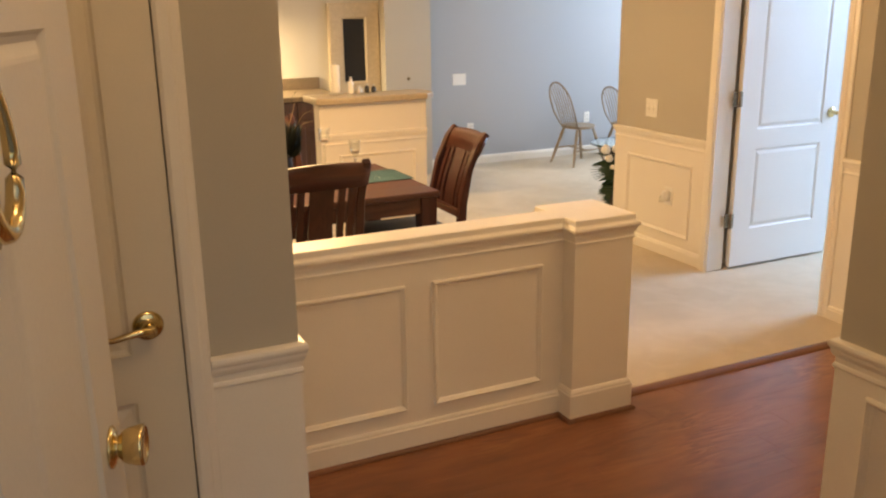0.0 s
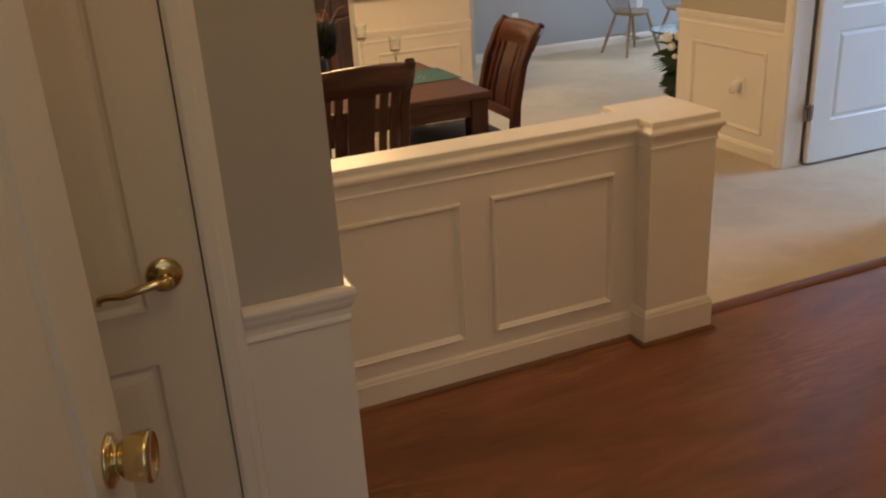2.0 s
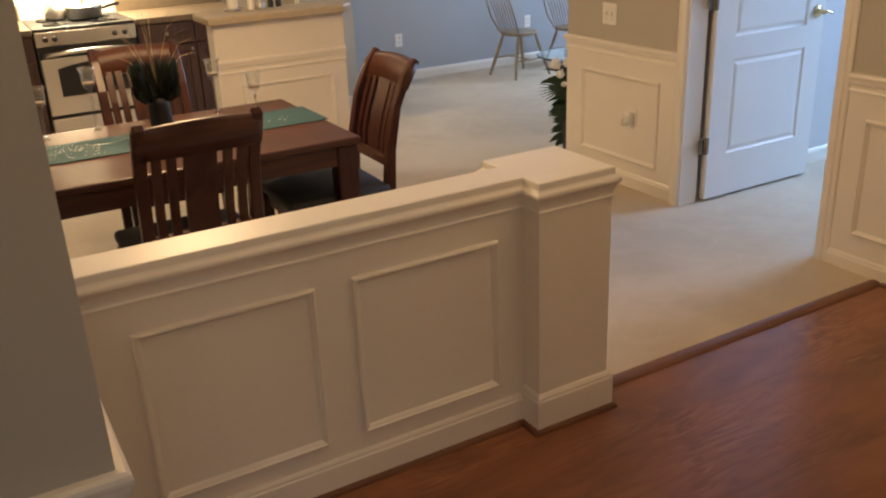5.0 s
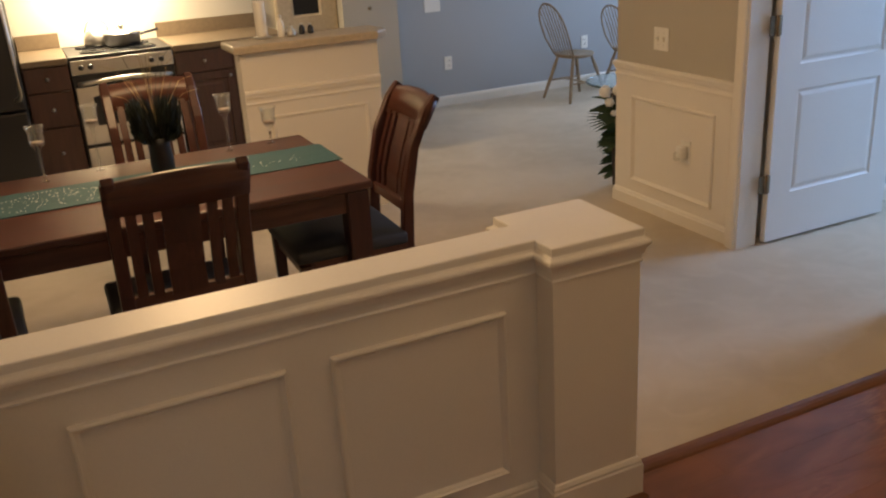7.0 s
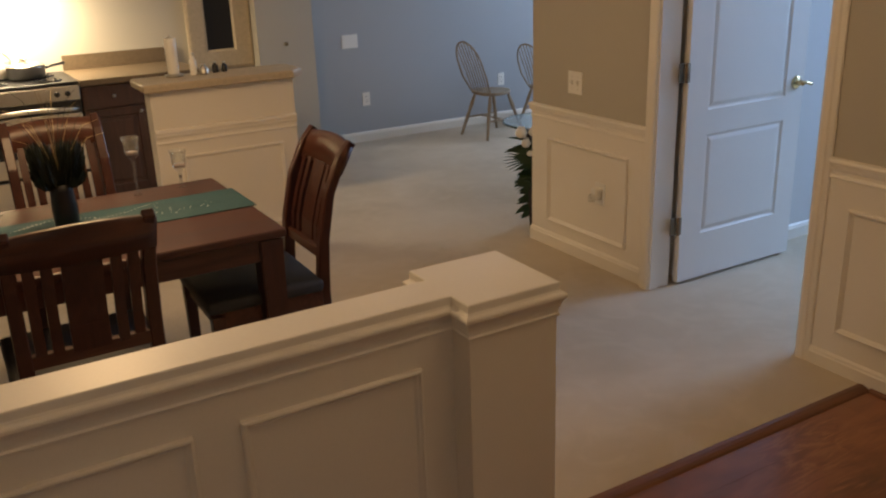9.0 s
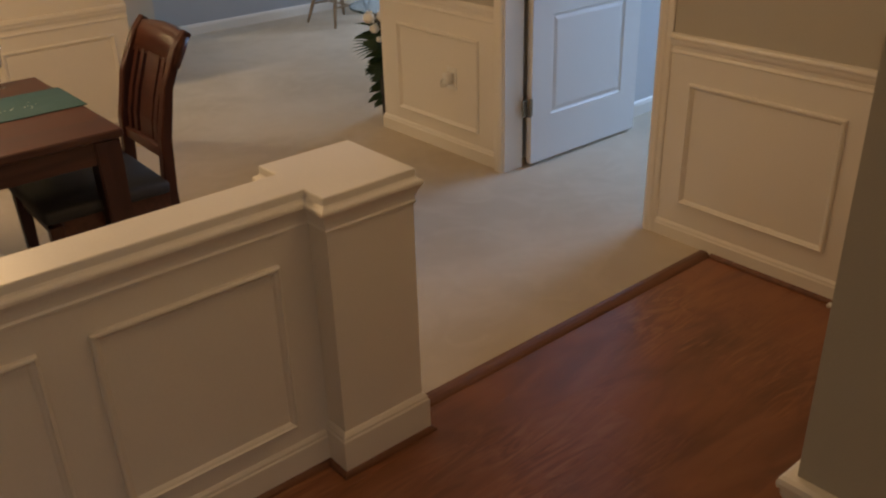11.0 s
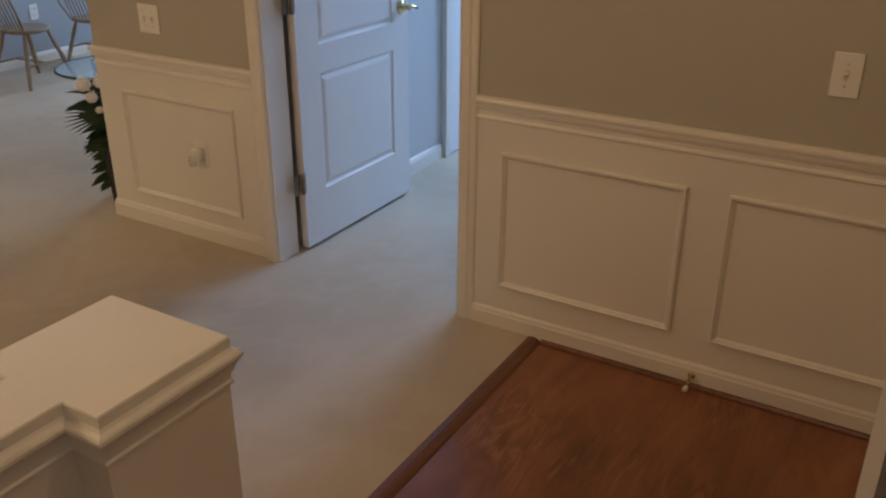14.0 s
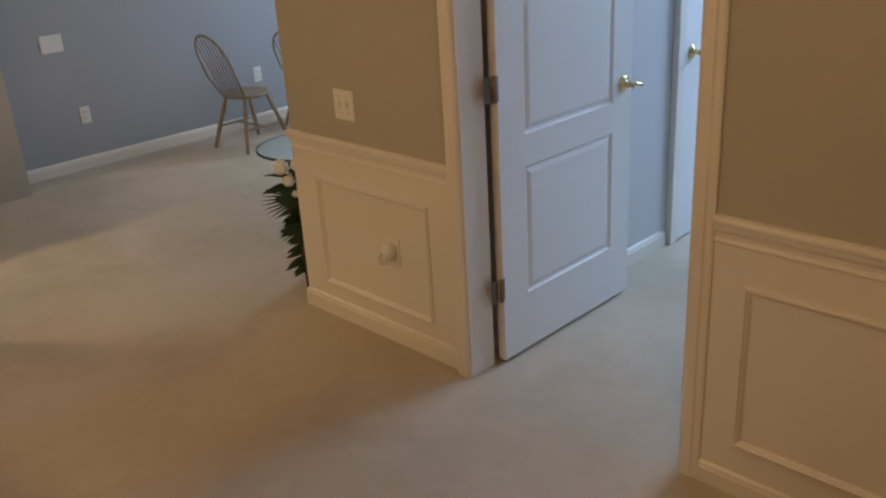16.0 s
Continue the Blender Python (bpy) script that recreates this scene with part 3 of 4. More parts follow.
# jamb linings
bm = bmesh.new()
add_box(bm, 1.574, 1.697, 0.462, 0.474, 0.0, 2.06)
add_box(bm, 1.574, 1.697, 1.336, 1.349, 0.0, 2.06)
add_box(bm, 1.574, 1.697, 0.474, 1.336, 2.045, 2.062)
add_box(bm, 1.64, 1.658, 0.474, 0.486, 0.0, 2.045)
structure("door_jamb", bm, WHITE, "white-painted jamb of the bedroom doorway")
bm = bmesh.new()
add_box(bm, 0.615, 0.63, -1.32, -1.199, 0.0, 2.06)
add_box(bm, 1.36, 1.375, -1.32, -1.199, 0.0, 2.06)
structure("door_jamb", bm, WHITE, "white-painted jamb of the coat closet")
bm = bmesh.new()
add_box(bm, -2.345, -2.33, -2.37, -2.189, 0.0, 2.09)
add_box(bm, -1.37, -1.355, -2.37, -2.189, 0.0, 2.09)
add_box(bm, -2.33, -1.37, -2.37, -2.192, -0.02, 0.012)
structure("door_jamb", bm, WHITE, "white-painted jamb and sill of the entrance")


# ---- doors ----
RAISED = [(0.0, 0.0), (0.006, -0.007), (0.014, -0.009), (0.030, -0.003), (0.036, -0.002)]


def door(name, label, m, w, h, t, panels, mat, category="door"):
    """A panelled slab from its hinge edge at x=0 to x=w, y=0..t, with panels on both faces. panels: (x, z, width, height)."""
    ob = thing(name, label, category, m)
    bm = bmesh.new()
    for face_y, out in ((0.0, -1), (t, 1)):
        xs = sorted({0.0, w, *[v for p in panels for v in (p[0], p[0] + p[2])]})
        zs = sorted({0.0, h, *[v for p in panels for v in (p[1], p[1] + p[3])]})
        for x0, x1 in zip(xs, xs[1:]):
            for z0, z1 in zip(zs, zs[1:]):
                inside = any(p[0] - 1e-6 <= x0 and x1 <= p[0] + p[2] + 1e-6 and p[1] - 1e-6 <= z0 and z1 <= p[1] + p[3] + 1e-6 for p in panels)
                if not inside:
                    bm.faces.new([bm.verts.new((x, face_y, z)) for x, z in ((x0, z0), (x1, z0), (x1, z1), (x0, z1))])
        for px, pz, pw, ph in panels:
            panel_ring(bm, (px, face_y, pz), (1, 0, 0), (0, 0, 1), (0, out, 0), pw, ph, RAISED, True)
    for q in (((0, 0, 0), (0, t, 0), (0, t, h), (0, 0, h)), ((w, 0, 0), (w, t, 0), (w, t, h), (w, 0, h)), ((0, 0, 0), (w, 0, 0), (w, t, 0), (0, t, 0)), ((0, 0, h), (w, 0, h), (w, t, h), (0, t, h))):
        bm.faces.new([bm.verts.new(v) for v in q])
    bmesh.ops.remove_doubles(bm, verts=bm.verts, dist=0.0002)
    part("slab", bm, mat, ob)
    return ob


def lever(parent, x, y, z, side, out, mat=BRASS, k=1.0, reach=1.0):
    """A rosette with a curved lever handle. side: +1 or -1 along x; out: +1 or -1 along y."""
    bm = bmesh.new()
    m = Matrix.Translation((x, y, z)) @ Matrix.Rotation(radians(-90 * out), 4, "X")
    lathe(bm, [(0.0, 0.0), (0.033, 0.0), (0.034, 0.003), (0.031, 0.007), (0.024, 0.009), (0.018, 0.010), (0.013, 0.014), (0.012, 0.040 * reach), (0.014, 0.046 * reach), (0.0, 0.052 * reach)], 24, m)
    r = part("rosette", bm, mat, parent, "polished brass lever rosette", True)
    bm = bmesh.new()
    pts = [(x + side * s * k, y + out * d * reach, z + v) for s, d, v in ((-0.006, 0.044, 0.0), (0.02, 0.048, 0.003), (0.05, 0.050, -0.001), (0.08, 0.049, -0.007), (0.105, 0.046, -0.004), (0.118, 0.042, -0.008), (0.121, 0.040, -0.018))]
    tube(bm, pts, [0.009, 0.009, 0.0075, 0.0065, 0.006, 0.006, 0.005], 10)
    part("lever", bm, mat, r, "", True)


def hinge(parent, x, y, z, face):
    """Two leaves and a knuckle at the edge of a door."""
    bm = bmesh.new()
    lathe(bm, [(0.0, -0.048), (0.006, -0.047), (0.009, -0.044), (0.009, 0.044), (0.006, 0.047), (0.0, 0.048)], 12, Matrix.Translation((x, y, z)))
    k = part("hinge", bm, HINGE, parent, "aged brass butt hinge", True)
    for x0, x1, y0 in ((x - 0.004, x + 0.020, y), (x - 0.044, x - 0.009, y + 0.008)):
        bm = box(x0, x1, y0, y0 + face * 0.003, z - 0.044, z + 0.044, 0.001)
        part("leaf", bm, HINGE, k)


TWO_PANEL = [(0.14, 0.235, 0.545, 0.50), (0.14, 0.855, 0.545, 1.03)]
bed_door = door("bedroom_door", "white two-panel door standing open on brass hinges", pose(1.726, 1.302, 0.029, 0, 0, 0), 0.815, 2.003, 0.035, TWO_PANEL, DOORWHITE)
lever(bed_door, 0.755, 0.0, 0.92, 1, -1, k=0.6)
lever(bed_door, 0.755, 0.035, 0.92, 1, 1)
for z in (0.30, 1.045, 1.78):
    hinge(bed_door, -0.017, -0.004, z, 1)
far_door = door("closet_door", "white two-panel door, closed, in the blue bedroom wall", pose(3.18, 1.435, 0.022), 0.76, 2.01, 0.02, TWO_PANEL, DOORWHITE)
lever(far_door, 0.06, 0.0, 0.92, 1, -1, k=0.6)
# added strip between door and wall, keeps light out of the hinge gap
structure("hinge_gap_blocker", box(1.80, 1.82, 1.3405, 1.457, 0.013, 2.05, 0.001), WHITE, "white upright strip added behind the open bedroom door to darken the hinge gap")
bm = bmesh.new()
for x in (3.115, 3.945):
    add_box(bm, x, x + 0.06, 1.428, 1.46, 0.0, 2.06, 0.004)
structure("trim", bm, WHITE, "white casing of the closed bedroom closet door")
CLOSET_PANELS = [(0.11, 0.235, 0.21, 0.55), (0.405, 0.235, 0.21, 0.55), (0.11, 0.90, 0.21, 0.98), (0.405, 0.90, 0.21, 0.98)]
clos = door("closet_door", "cream-painted closet door, closed, with a brass lever", pose(-2.613, -0.753, 0.012), 0.7255, 2.04, 0.035, CLOSET_PANELS, CREAM)
lever(clos, 0.655, 0.0, 0.965, -1, -1)
coat = door("coat_closet_door", "white closet door, half open over the hardwood", pose(1.372, -1.215, 0.018, 0, 0, 180 - 19.9), 0.715, 2.02, 0.035, [(0.11, 0.235, 0.48, 0.50), (0.11, 0.855, 0.48, 1.03)], DOORWHITE)
lever(coat, 0.655, 0.0, 0.975, -1, -1, reach=1.45)
lever(coat, 0.64, 0.035, 0.985, -1, 1)

# entrance door, swung open
SIX = [(0.13, 0.24, 0.27, 0.55), (0.51, 0.24, 0.27, 0.55), (0.13, 0.92, 0.27, 0.70), (0.51, 0.92, 0.27, 0.70), (0.13, 1.72, 0.27, 0.22), (0.51, 1.72, 0.27, 0.22)]
DOOR_SWING = 74
entry = door("entrance_door", "beige-painted panelled entrance door, swung open, with a brass knocker", pose(-2.325, -2.195, 0.014, 0, 0, DOOR_SWING), 0.91, 2.04, 0.044, SIX, ENTRY, "entrance door")
bm = bmesh.new()
m = Matrix.Translation((0.845, 0.0, 1.0)) @ Matrix.Rotation(radians(90), 4, "X")
lathe(bm, [(0.0, 0.0), (0.033, 0.0), (0.033, 0.003), (0.026, 0.007), (0.018, 0.009), (0.018, 0.013), (0.024, 0.017), (0.028, 0.024), (0.032, 0.044), (0.032, 0.048), (0.029, 0.050), (0.027, 0.048), (0.0, 0.0465)], 32, m)
part("door_knob", bm, BRASS, entry, "polished brass knob", True)
bm = box(0.908, 0.912, 0.010, 0.034, 0.94, 1.07, 0.0008)
part("latch_plate", bm, BRASS, entry)
ring_m = Matrix.Translation((0.455, 0.0, 1.60)) @ Matrix.Rotation(radians(90), 4, "X")
bm = bmesh.new()
ring_sweep(bm, [(-0.042, -0.020), (0.042, -0.020), (0.046, 0.0), (0.036, 0.016), (0.012, 0.030), (-0.012, 0.030), (-0.036, 0.016), (-0.046, 0.0)], [(0.0, 0.0), (0.0, 0.010), (-0.006, 0.018), (-0.014, 0.021)], True, True)
bm.transform(ring_m)
knock = part("knocker_plate", bm, BRASS, entry, "polished brass door knocker plate")
bm = bmesh.new()
tube(bm, [(0.455 + 0.050 * math.sin(a) * (1 - 0.25 * (1 - math.cos(a)) / 2), -0.024, 1.585 - 0.150 * (1 + math.cos(a)) / 2) for a in np.linspace(-2.75, 2.75, 29)], [0.0055 + 0.005 * (1 + math.cos(a)) / 2 for a in np.linspace(-2.75, 2.75, 29)], 12)
part("knocker_ring", bm, BRASS, knock, "", True)
bm = bmesh.new()
lathe(bm, [(0.0, 0.0), (0.020, 0.0), (0.022, 0.006), (0.017, 0.014), (0.0, 0.016)], 20, Matrix.Translation((0.455, 0.0, 1.435)) @ Matrix.Rotation(radians(90), 4, "X"))
part("striker_plate", bm, BRASS, knock, "", True)
bm = bmesh.new()
lathe(bm, [(0.0, 0.0), (0.013, 0.0), (0.013, 0.004), (0.009, 0.006), (0.0, 0.006)], 16, Matrix.Translation((0.455, 0.0, 1.668)) @ Matrix.Rotation(radians(90), 4, "X"))
part("peephole", bm, BLACK, entry, "dark peephole lens", True)


# ---- dining room ----
TOP = 0.765


def dining_chair(m, label):
    """A cherry chair: legs, padded black seat, a tall back curved rearwards with slats beside a wide splat. Faces +y."""
    ch = thing("dining_chair", label, "chair", m, "chairs round the dining table")
    w = 0.182
    prof = [(-0.215, 0.012), (-0.190, 0.25), (-0.180, 0.47), (-0.195, 0.67), (-0.232, 0.845), (-0.290, 0.970), (-0.336, 1.024)]
    for s in (-1, 1):
        bm = bmesh.new()
        bar(bm, [(s * w, y, z) for y, z in prof], [0.036, 0.040, 0.042, 0.040, 0.040, 0.038, 0.034], [0.036, 0.040, 0.045, 0.040, 0.034, 0.032, 0.030])
        bmesh.ops.bevel(bm, geom=bm.edges[:], offset=0.004, segments=1, affect="EDGES")
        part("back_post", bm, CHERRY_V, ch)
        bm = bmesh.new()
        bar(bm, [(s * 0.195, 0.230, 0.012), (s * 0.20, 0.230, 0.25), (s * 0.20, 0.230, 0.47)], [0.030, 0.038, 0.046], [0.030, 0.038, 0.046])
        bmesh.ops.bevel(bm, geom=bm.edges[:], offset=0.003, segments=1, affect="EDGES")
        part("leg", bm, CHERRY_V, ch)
    # crest rail with a gentle crown and a rearward bow
    bm = bmesh.new()
    rows = []
    n = 14
    for i in range(n + 1):
        u = -1 + 2 * i / n
        x = u * (w + 0.021)
        bow = -0.022 * (1 - u * u)
        crown = 0.016 * (1 - u * u)
        rows.append([bm.verts.new(v) for v in ((x, -0.256 + bow, 0.915), (x, -0.290 + bow, 0.986 + crown), (x, -0.312 + bow, 1.012 + crown), (x, -0.332 + bow, 1.008 + crown), (x, -0.318 + bow, 0.974 + crown), (x, -0.280 + bow, 0.907))])
    for a, b in zip(rows, rows[1:]):
        for k in range(6):
            bm.faces.new((a[k], a[(k + 1) % 6], b[(k + 1) % 6], b[k]))
    bm.faces.new(rows[0])
    bm.faces.new(rows[-1])
    part("crest_rail", bm, CHERRY, ch, "", True)
    bm = bmesh.new()
    add_box(bm, -w + 0.018, w - 0.018, -0.208, -0.181, 0.590, 0.632, 0.004)
    part("lower_rail", bm, CHERRY, ch)
    back = [(-0.193, 0.62), (-0.201, 0.70), (-0.225, 0.79), (-0.273, 0.925)]
    for x, sw in ((-0.136, 0.030), (-0.090, 0.030), (0.0, 0.106), (0.090, 0.030), (0.136, 0.030)):
        bm = bmesh.new()
        bar(bm, [(x, y - 0.012 * (1 - (x / w) ** 2), z) for y, z in back], sw, 0.014)
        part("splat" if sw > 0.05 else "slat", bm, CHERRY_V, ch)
    for x0, x1, y0, y1 in ((-0.20, 0.20, 0.210, 0.235), (-0.20, 0.20, -0.19, -0.165), (-0.205, -0.183, -0.17, 0.215), (0.183, 0.205, -0.17, 0.215)):
        part("seat_rail", box(x0, x1, y0, y1, 0.415, 0.480, 0.003), CHERRY, ch)
    bm = box(-0.225, 0.225, -0.172, 0.265, 0.480, 0.530, 0.016)
    bmesh.ops.subdivide_edges(bm, edges=bm.edges[:], cuts=2, use_grid_fill=True)
    for v in bm.verts:
        if v.co.z > 0.51:
            v.co.z += 0.012 * max(0.0, 1 - (v.co.x / 0.222) ** 2) * max(0.0, 1 - ((v.co.y - 0.046) / 0.22) ** 2)
    part("seat", bm, LEATHER, ch, "black padded vinyl seat", True)
    return ch


chair = dining_chair(pose(-1.06, 1.055, 0), "dark cherry dining chair with a slatted back and black padded seat")
copy_thing(chair, pose(-1.76, 1.10, 0, 0, 0, 2))
copy_thing(chair, pose(-0.366, 1.422, 0, 0, 0, 89) @ Matrix.Scale(0.985, 4, (0, 0, 1)))
copy_thing(chair, pose(-0.90, 2.09, 0, 0, 0, 180))

table = thing("dining_table", "dark cherry wooden dining table with square legs", "table")
bm = box(-2.05, -0.345, 1.135, 2.005, TOP - 0.030, TOP, 0.007)
part("tabletop", bm, CHERRY, table)
for x0, x1, y0, y1 in ((-1.952, -0.443, 1.158, 1.180), (-1.952, -0.443, 1.960, 1.982), (-2.030, -2.008, 1.233, 1.907), (-0.392, -0.370, 1.233, 1.907)):
    part("apron", box(x0, x1, y0, y1, TOP - 0.110, TOP - 0.030, 0.002), CHERRY, table)
for x in (-1.995, -0.400):
    for y in (1.190, 1.950):
        bm = bmesh.new()
        bar(bm, [(x, y, 0.012), (x, y, 0.35), (x, y, TOP - 0.031)], [0.062, 0.078, 0.085], [0.062, 0.078, 0.085])
        bmesh.ops.bevel(bm, geom=bm.edges[:], offset=0.005, segments=2, affect="EDGES")
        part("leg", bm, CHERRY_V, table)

runner = thing("table_runner", "teal cloth table runner scattered with silver sequins", "table runner")
bm = bmesh.new()
nx = 40
vs = [[bm.verts.new((-2.0 + 1.665 * i / nx, 1.475 + 0.295 * j / 6, TOP + 0.0035 + 0.0012 * noise.noise((i * 0.4, j * 0.9, 3.1)))) for j in range(7)] for i in range(nx + 1)]
for i in range(nx):
    for j in range(6):
        bm.faces.new((vs[i][j], vs[i + 1][j], vs[i + 1][j + 1], vs[i][j + 1]))
ext = bmesh.ops.extrude_face_region(bm, geom=bm.faces[:])
for v in ext["geom"]:
    if isinstance(v, bmesh.types.BMVert):
        v.co.z -= 0.0028
part("cloth", bm, TEAL, runner)
bm = bmesh.new()
rnd = random.Random(7)
spots = []
for k in range(88):
    x = -1.95 + 1.32 * k / 88
    spots.append((x, 1.69 + 0.035 * math.sin(x * 17) + rnd.gauss(0, 0.003)))
for k in range(230):
    spots.append((rnd.uniform(-2.0, -1.22), rnd.uniform(1.49, 1.68)))
for k in range(26):
    spots.append((rnd.gauss(-0.62, 0.09), rnd.gauss(1.60, 0.035)))
for x, y in spots:
    r = rnd.uniform(0.0020, 0.0040)
    c = [bm.verts.new((x + r * math.cos(a), y + r * math.sin(a), TOP + 0.0058)) for a in np.linspace(0, 2 * math.pi, 7)[:6]]
    tip = bm.verts.new((x, y, TOP + 0.0085))
    for i in range(6):
        bm.faces.new((c[i], c[(i + 1) % 6], tip))
tagged(part("sequins", bm, SEQUIN, runner, "silver sequins"), kind="stuff")


def candle_glass(m, h, label):
    """A tall stemmed glass candle holder with a tulip bowl."""
    g = thing("candle_glass", label, "candle holder", m, "glass candle holders on the table")
    bm = bmesh.new()
    b = h - 0.085
    lathe(bm, [(0.0, 0.0), (0.017, 0.0), (0.017, 0.0012), (0.010, 0.002), (0.0058, 0.006), (0.0055, 0.05), (0.0055, b - 0.03), (0.008, b - 0.02), (0.006, b - 0.008), (0.012, b), (0.024, b + 0.012), (0.029, b + 0.030),
               (0.028, b + 0.055), (0.032, b + 0.076), (0.036, b + 0.085), (0.034, b + 0.085), (0.029, b + 0.074), (0.0255, b + 0.055), (0.0265, b + 0.030), (0.020, b + 0.014), (0.0, b + 0.008)], 28)
    part("glass", bm, GLASS, g, "", True)
    bm = bmesh.new()
    lathe(bm, [(0.0, b + 0.010), (0.0185, b + 0.015), (0.0235, b + 0.023), (0.0235, b + 0.026), (0.0, b + 0.026)], 20)
    part("candle", bm, WAX, g, "dusty pink tea light", True)
    return g


for x, y, h in ((-1.39, 1.90, 0.215), (-1.185, 1.94, 0.26), (-0.675, 1.92, 0.235), (-0.495, 1.93, 0.155)):
    candle_glass(pose(x, y, TOP), h, "clear stemmed glass candle holder on the table")

vase = thing("vase", "black vase of dark peacock feathers and dried stems", "vase", pose(-0.985, 1.62, TOP + 0.006))
bm = bmesh.new()
lathe(bm, [(0.0, 0.0), (0.038, 0.0), (0.042, 0.006), (0.044, 0.07), (0.039, 0.13), (0.043, 0.158), (0.039, 0.158), (0.035, 0.13), (0.0, 0.12)], 24)
part("pot", bm, BLACK, vase, "", True)
rnd = random.Random(3)
bm = bmesh.new()
for k in range(900):
    a, rr = rnd.uniform(0, 2 * math.pi), rnd.uniform(0.2, 1.0)
    lobe = rnd.choice((-1, 1))
    base = Vector((0.03 * math.cos(a), 0.03 * math.sin(a), 0.13))
    tip = Vector((lobe * 0.052 + 0.050 * rr * math.cos(a), 0.070 * rr * math.sin(a), 0.18 + rnd.uniform(0.0, 0.14)))
    mid = (base + tip) / 2 + Vector((0.012 * lobe, 0, 0.0))
    d = (tip - mid).normalized()
    s = d.cross(Vector((rnd.uniform(-1, 1), rnd.uniform(-1, 1), 0.2))).normalized() * rnd.uniform(0.006, 0.014)
    p = [bm.verts.new(v) for v in (mid - d * 0.02, mid + s, tip, mid - s)]
    bm.faces.new(p)
tagged(part("plumage", bm, FEATHER, vase, "dark peacock feather tufts"), kind="stuff")
for k in range(18):
    a = rnd.uniform(-1.0, 1.0)
    h = rnd.uniform(0.22, 0.40)
    b = rnd.uniform(-0.07, 0.07)
    bm = bmesh.new()
    tube(bm, [(0.015 * a, b * 0.2, 0.11), (0.05 * a, b * 0.6, 0.11 + h * 0.5), (0.13 * a, b, 0.11 + h * 0.85), (0.20 * a, b * 1.3, 0.11 + h * (1.0 - 0.12 * abs(a)))], [0.0012, 0.0011, 0.0009, 0.0005], 5)
    part("stem", bm, STRAW if k % 3 else FEATHER, vase)

# ---- kitchen ----
pen = thing("kitchen_peninsula", "cream-painted kitchen bar wall with wainscot moulding", "bar wall", kind="structure")
part("body", box(-0.33, 0.462, 3.07, 3.19, 0.0, 1.0), WHITE, pen)
bm = bmesh.new()
run_sweep(bm, (-0.33, 3.07), (0.462, 3.07), (0, -1), [(d, z - 0.082) for d, z in RAIL])
part("chair_rail", bm, WHITE, pen)
bm = bmesh.new()
panel_ring(bm, (-0.20, 3.07, 0.17), (1, 0, 0), (0, 0, 1), (0, -1, 0), 0.575, 0.47, FRAME)
part("panel_moulding", bm, WHITE, pen)
bm = bmesh.new()
run_sweep(bm, (-0.33, 3.07), (0.462, 3.07), (0, -1), [(d, z + 0.012) for d, z in BASE])
part("baseboard", bm, WHITE, pen)
bm = bmesh.new()
ring_sweep(bm, [(-0.37, 2.99), (0.44, 2.99), (0.515, 3.055), (0.515, 3.30), (-0.37, 3.30)], [(-0.004, 1.0), (0.0, 1.004), (0.002, 1.030), (-0.002, 1.040), (-0.008, 1.042)], True, True)
tagged(part("bar_top", bm, LAMINATE), "beige laminate bar top with a rounded edge", "counter top")


R0, R1 = -1.105, -0.445
KNOB = [(0.0, 0.0), (0.006, 0.0), (0.006, 0.012), (0.013, 0.020), (0.0, 0.026)]


def knob_at(parent, x, y, z):
    bm = bmesh.new()
    lathe(bm, KNOB, 12, Matrix.Translation((x, y, z)) @ Matrix.Rotation(radians(90), 4, "X"))
    part("knob", bm, STEEL, parent, "small metal knob", True)


def base_cabinet(x0, x1, y0, y1, label, doors):
    """A dark base cabinet with a toe kick and knobs, facing -y: doors under drawers, or a stack of drawers where doors is 0."""
    c = thing("base_cabinet", label, "cabinet", group="kitchen base cabinets")
    part("body", box(x0, x1, y0, y1, 0.09, 0.855, 0.002), CABINET, c)
    part("toe_kick", box(x0 + 0.005, x1 - 0.005, y0 + 0.06, y1, 0.012, 0.09), BLACK, c)
    if not doors:
        for z0, z1 in ((0.69, 0.845), (0.455, 0.68), (0.11, 0.445)):
            bm = bmesh.new()
            panel_ring(bm, (x0 + 0.006, y0 - 0.001, z0), (1, 0, 0), (0, 0, 1), (0, -1, 0), x1 - x0 - 0.012, z1 - z0, [(0.0, 0.0), (0.0, 0.016), (0.003, 0.018), (0.03, 0.018)], True)
            d = part("drawer", bm, CABINET, c)
            knob_at(d, (x0 + x1) / 2, y0 - 0.019, (z0 + z1) / 2 + 0.005)
        return c
    w = (x1 - x0) / doors
    for i in range(doors):
        a, b = x0 + i * w + 0.006, x0 + (i + 1) * w - 0.006
        d = part("drawer", box(a, b, y0 - 0.018, y0 - 0.001, 0.70, 0.845, 0.003), CABINET, c)
        knob_at(d, (a + b) / 2, y0 - 0.018, 0.775)
        bm = bmesh.new()
        panel_ring(bm, (a, y0 - 0.001, 0.11), (1, 0, 0), (0, 0, 1), (0, -1, 0), b - a, 0.58, [(0.0, 0.0), (0.0, 0.018), (0.05, 0.018), (0.056, 0.010), (0.075, 0.010), (0.09, 0.015)], True)
        d = part("door", bm, CABINET, c)
        knob_at(d, b - 0.03, y0 - 0.018, 0.655)
    return c


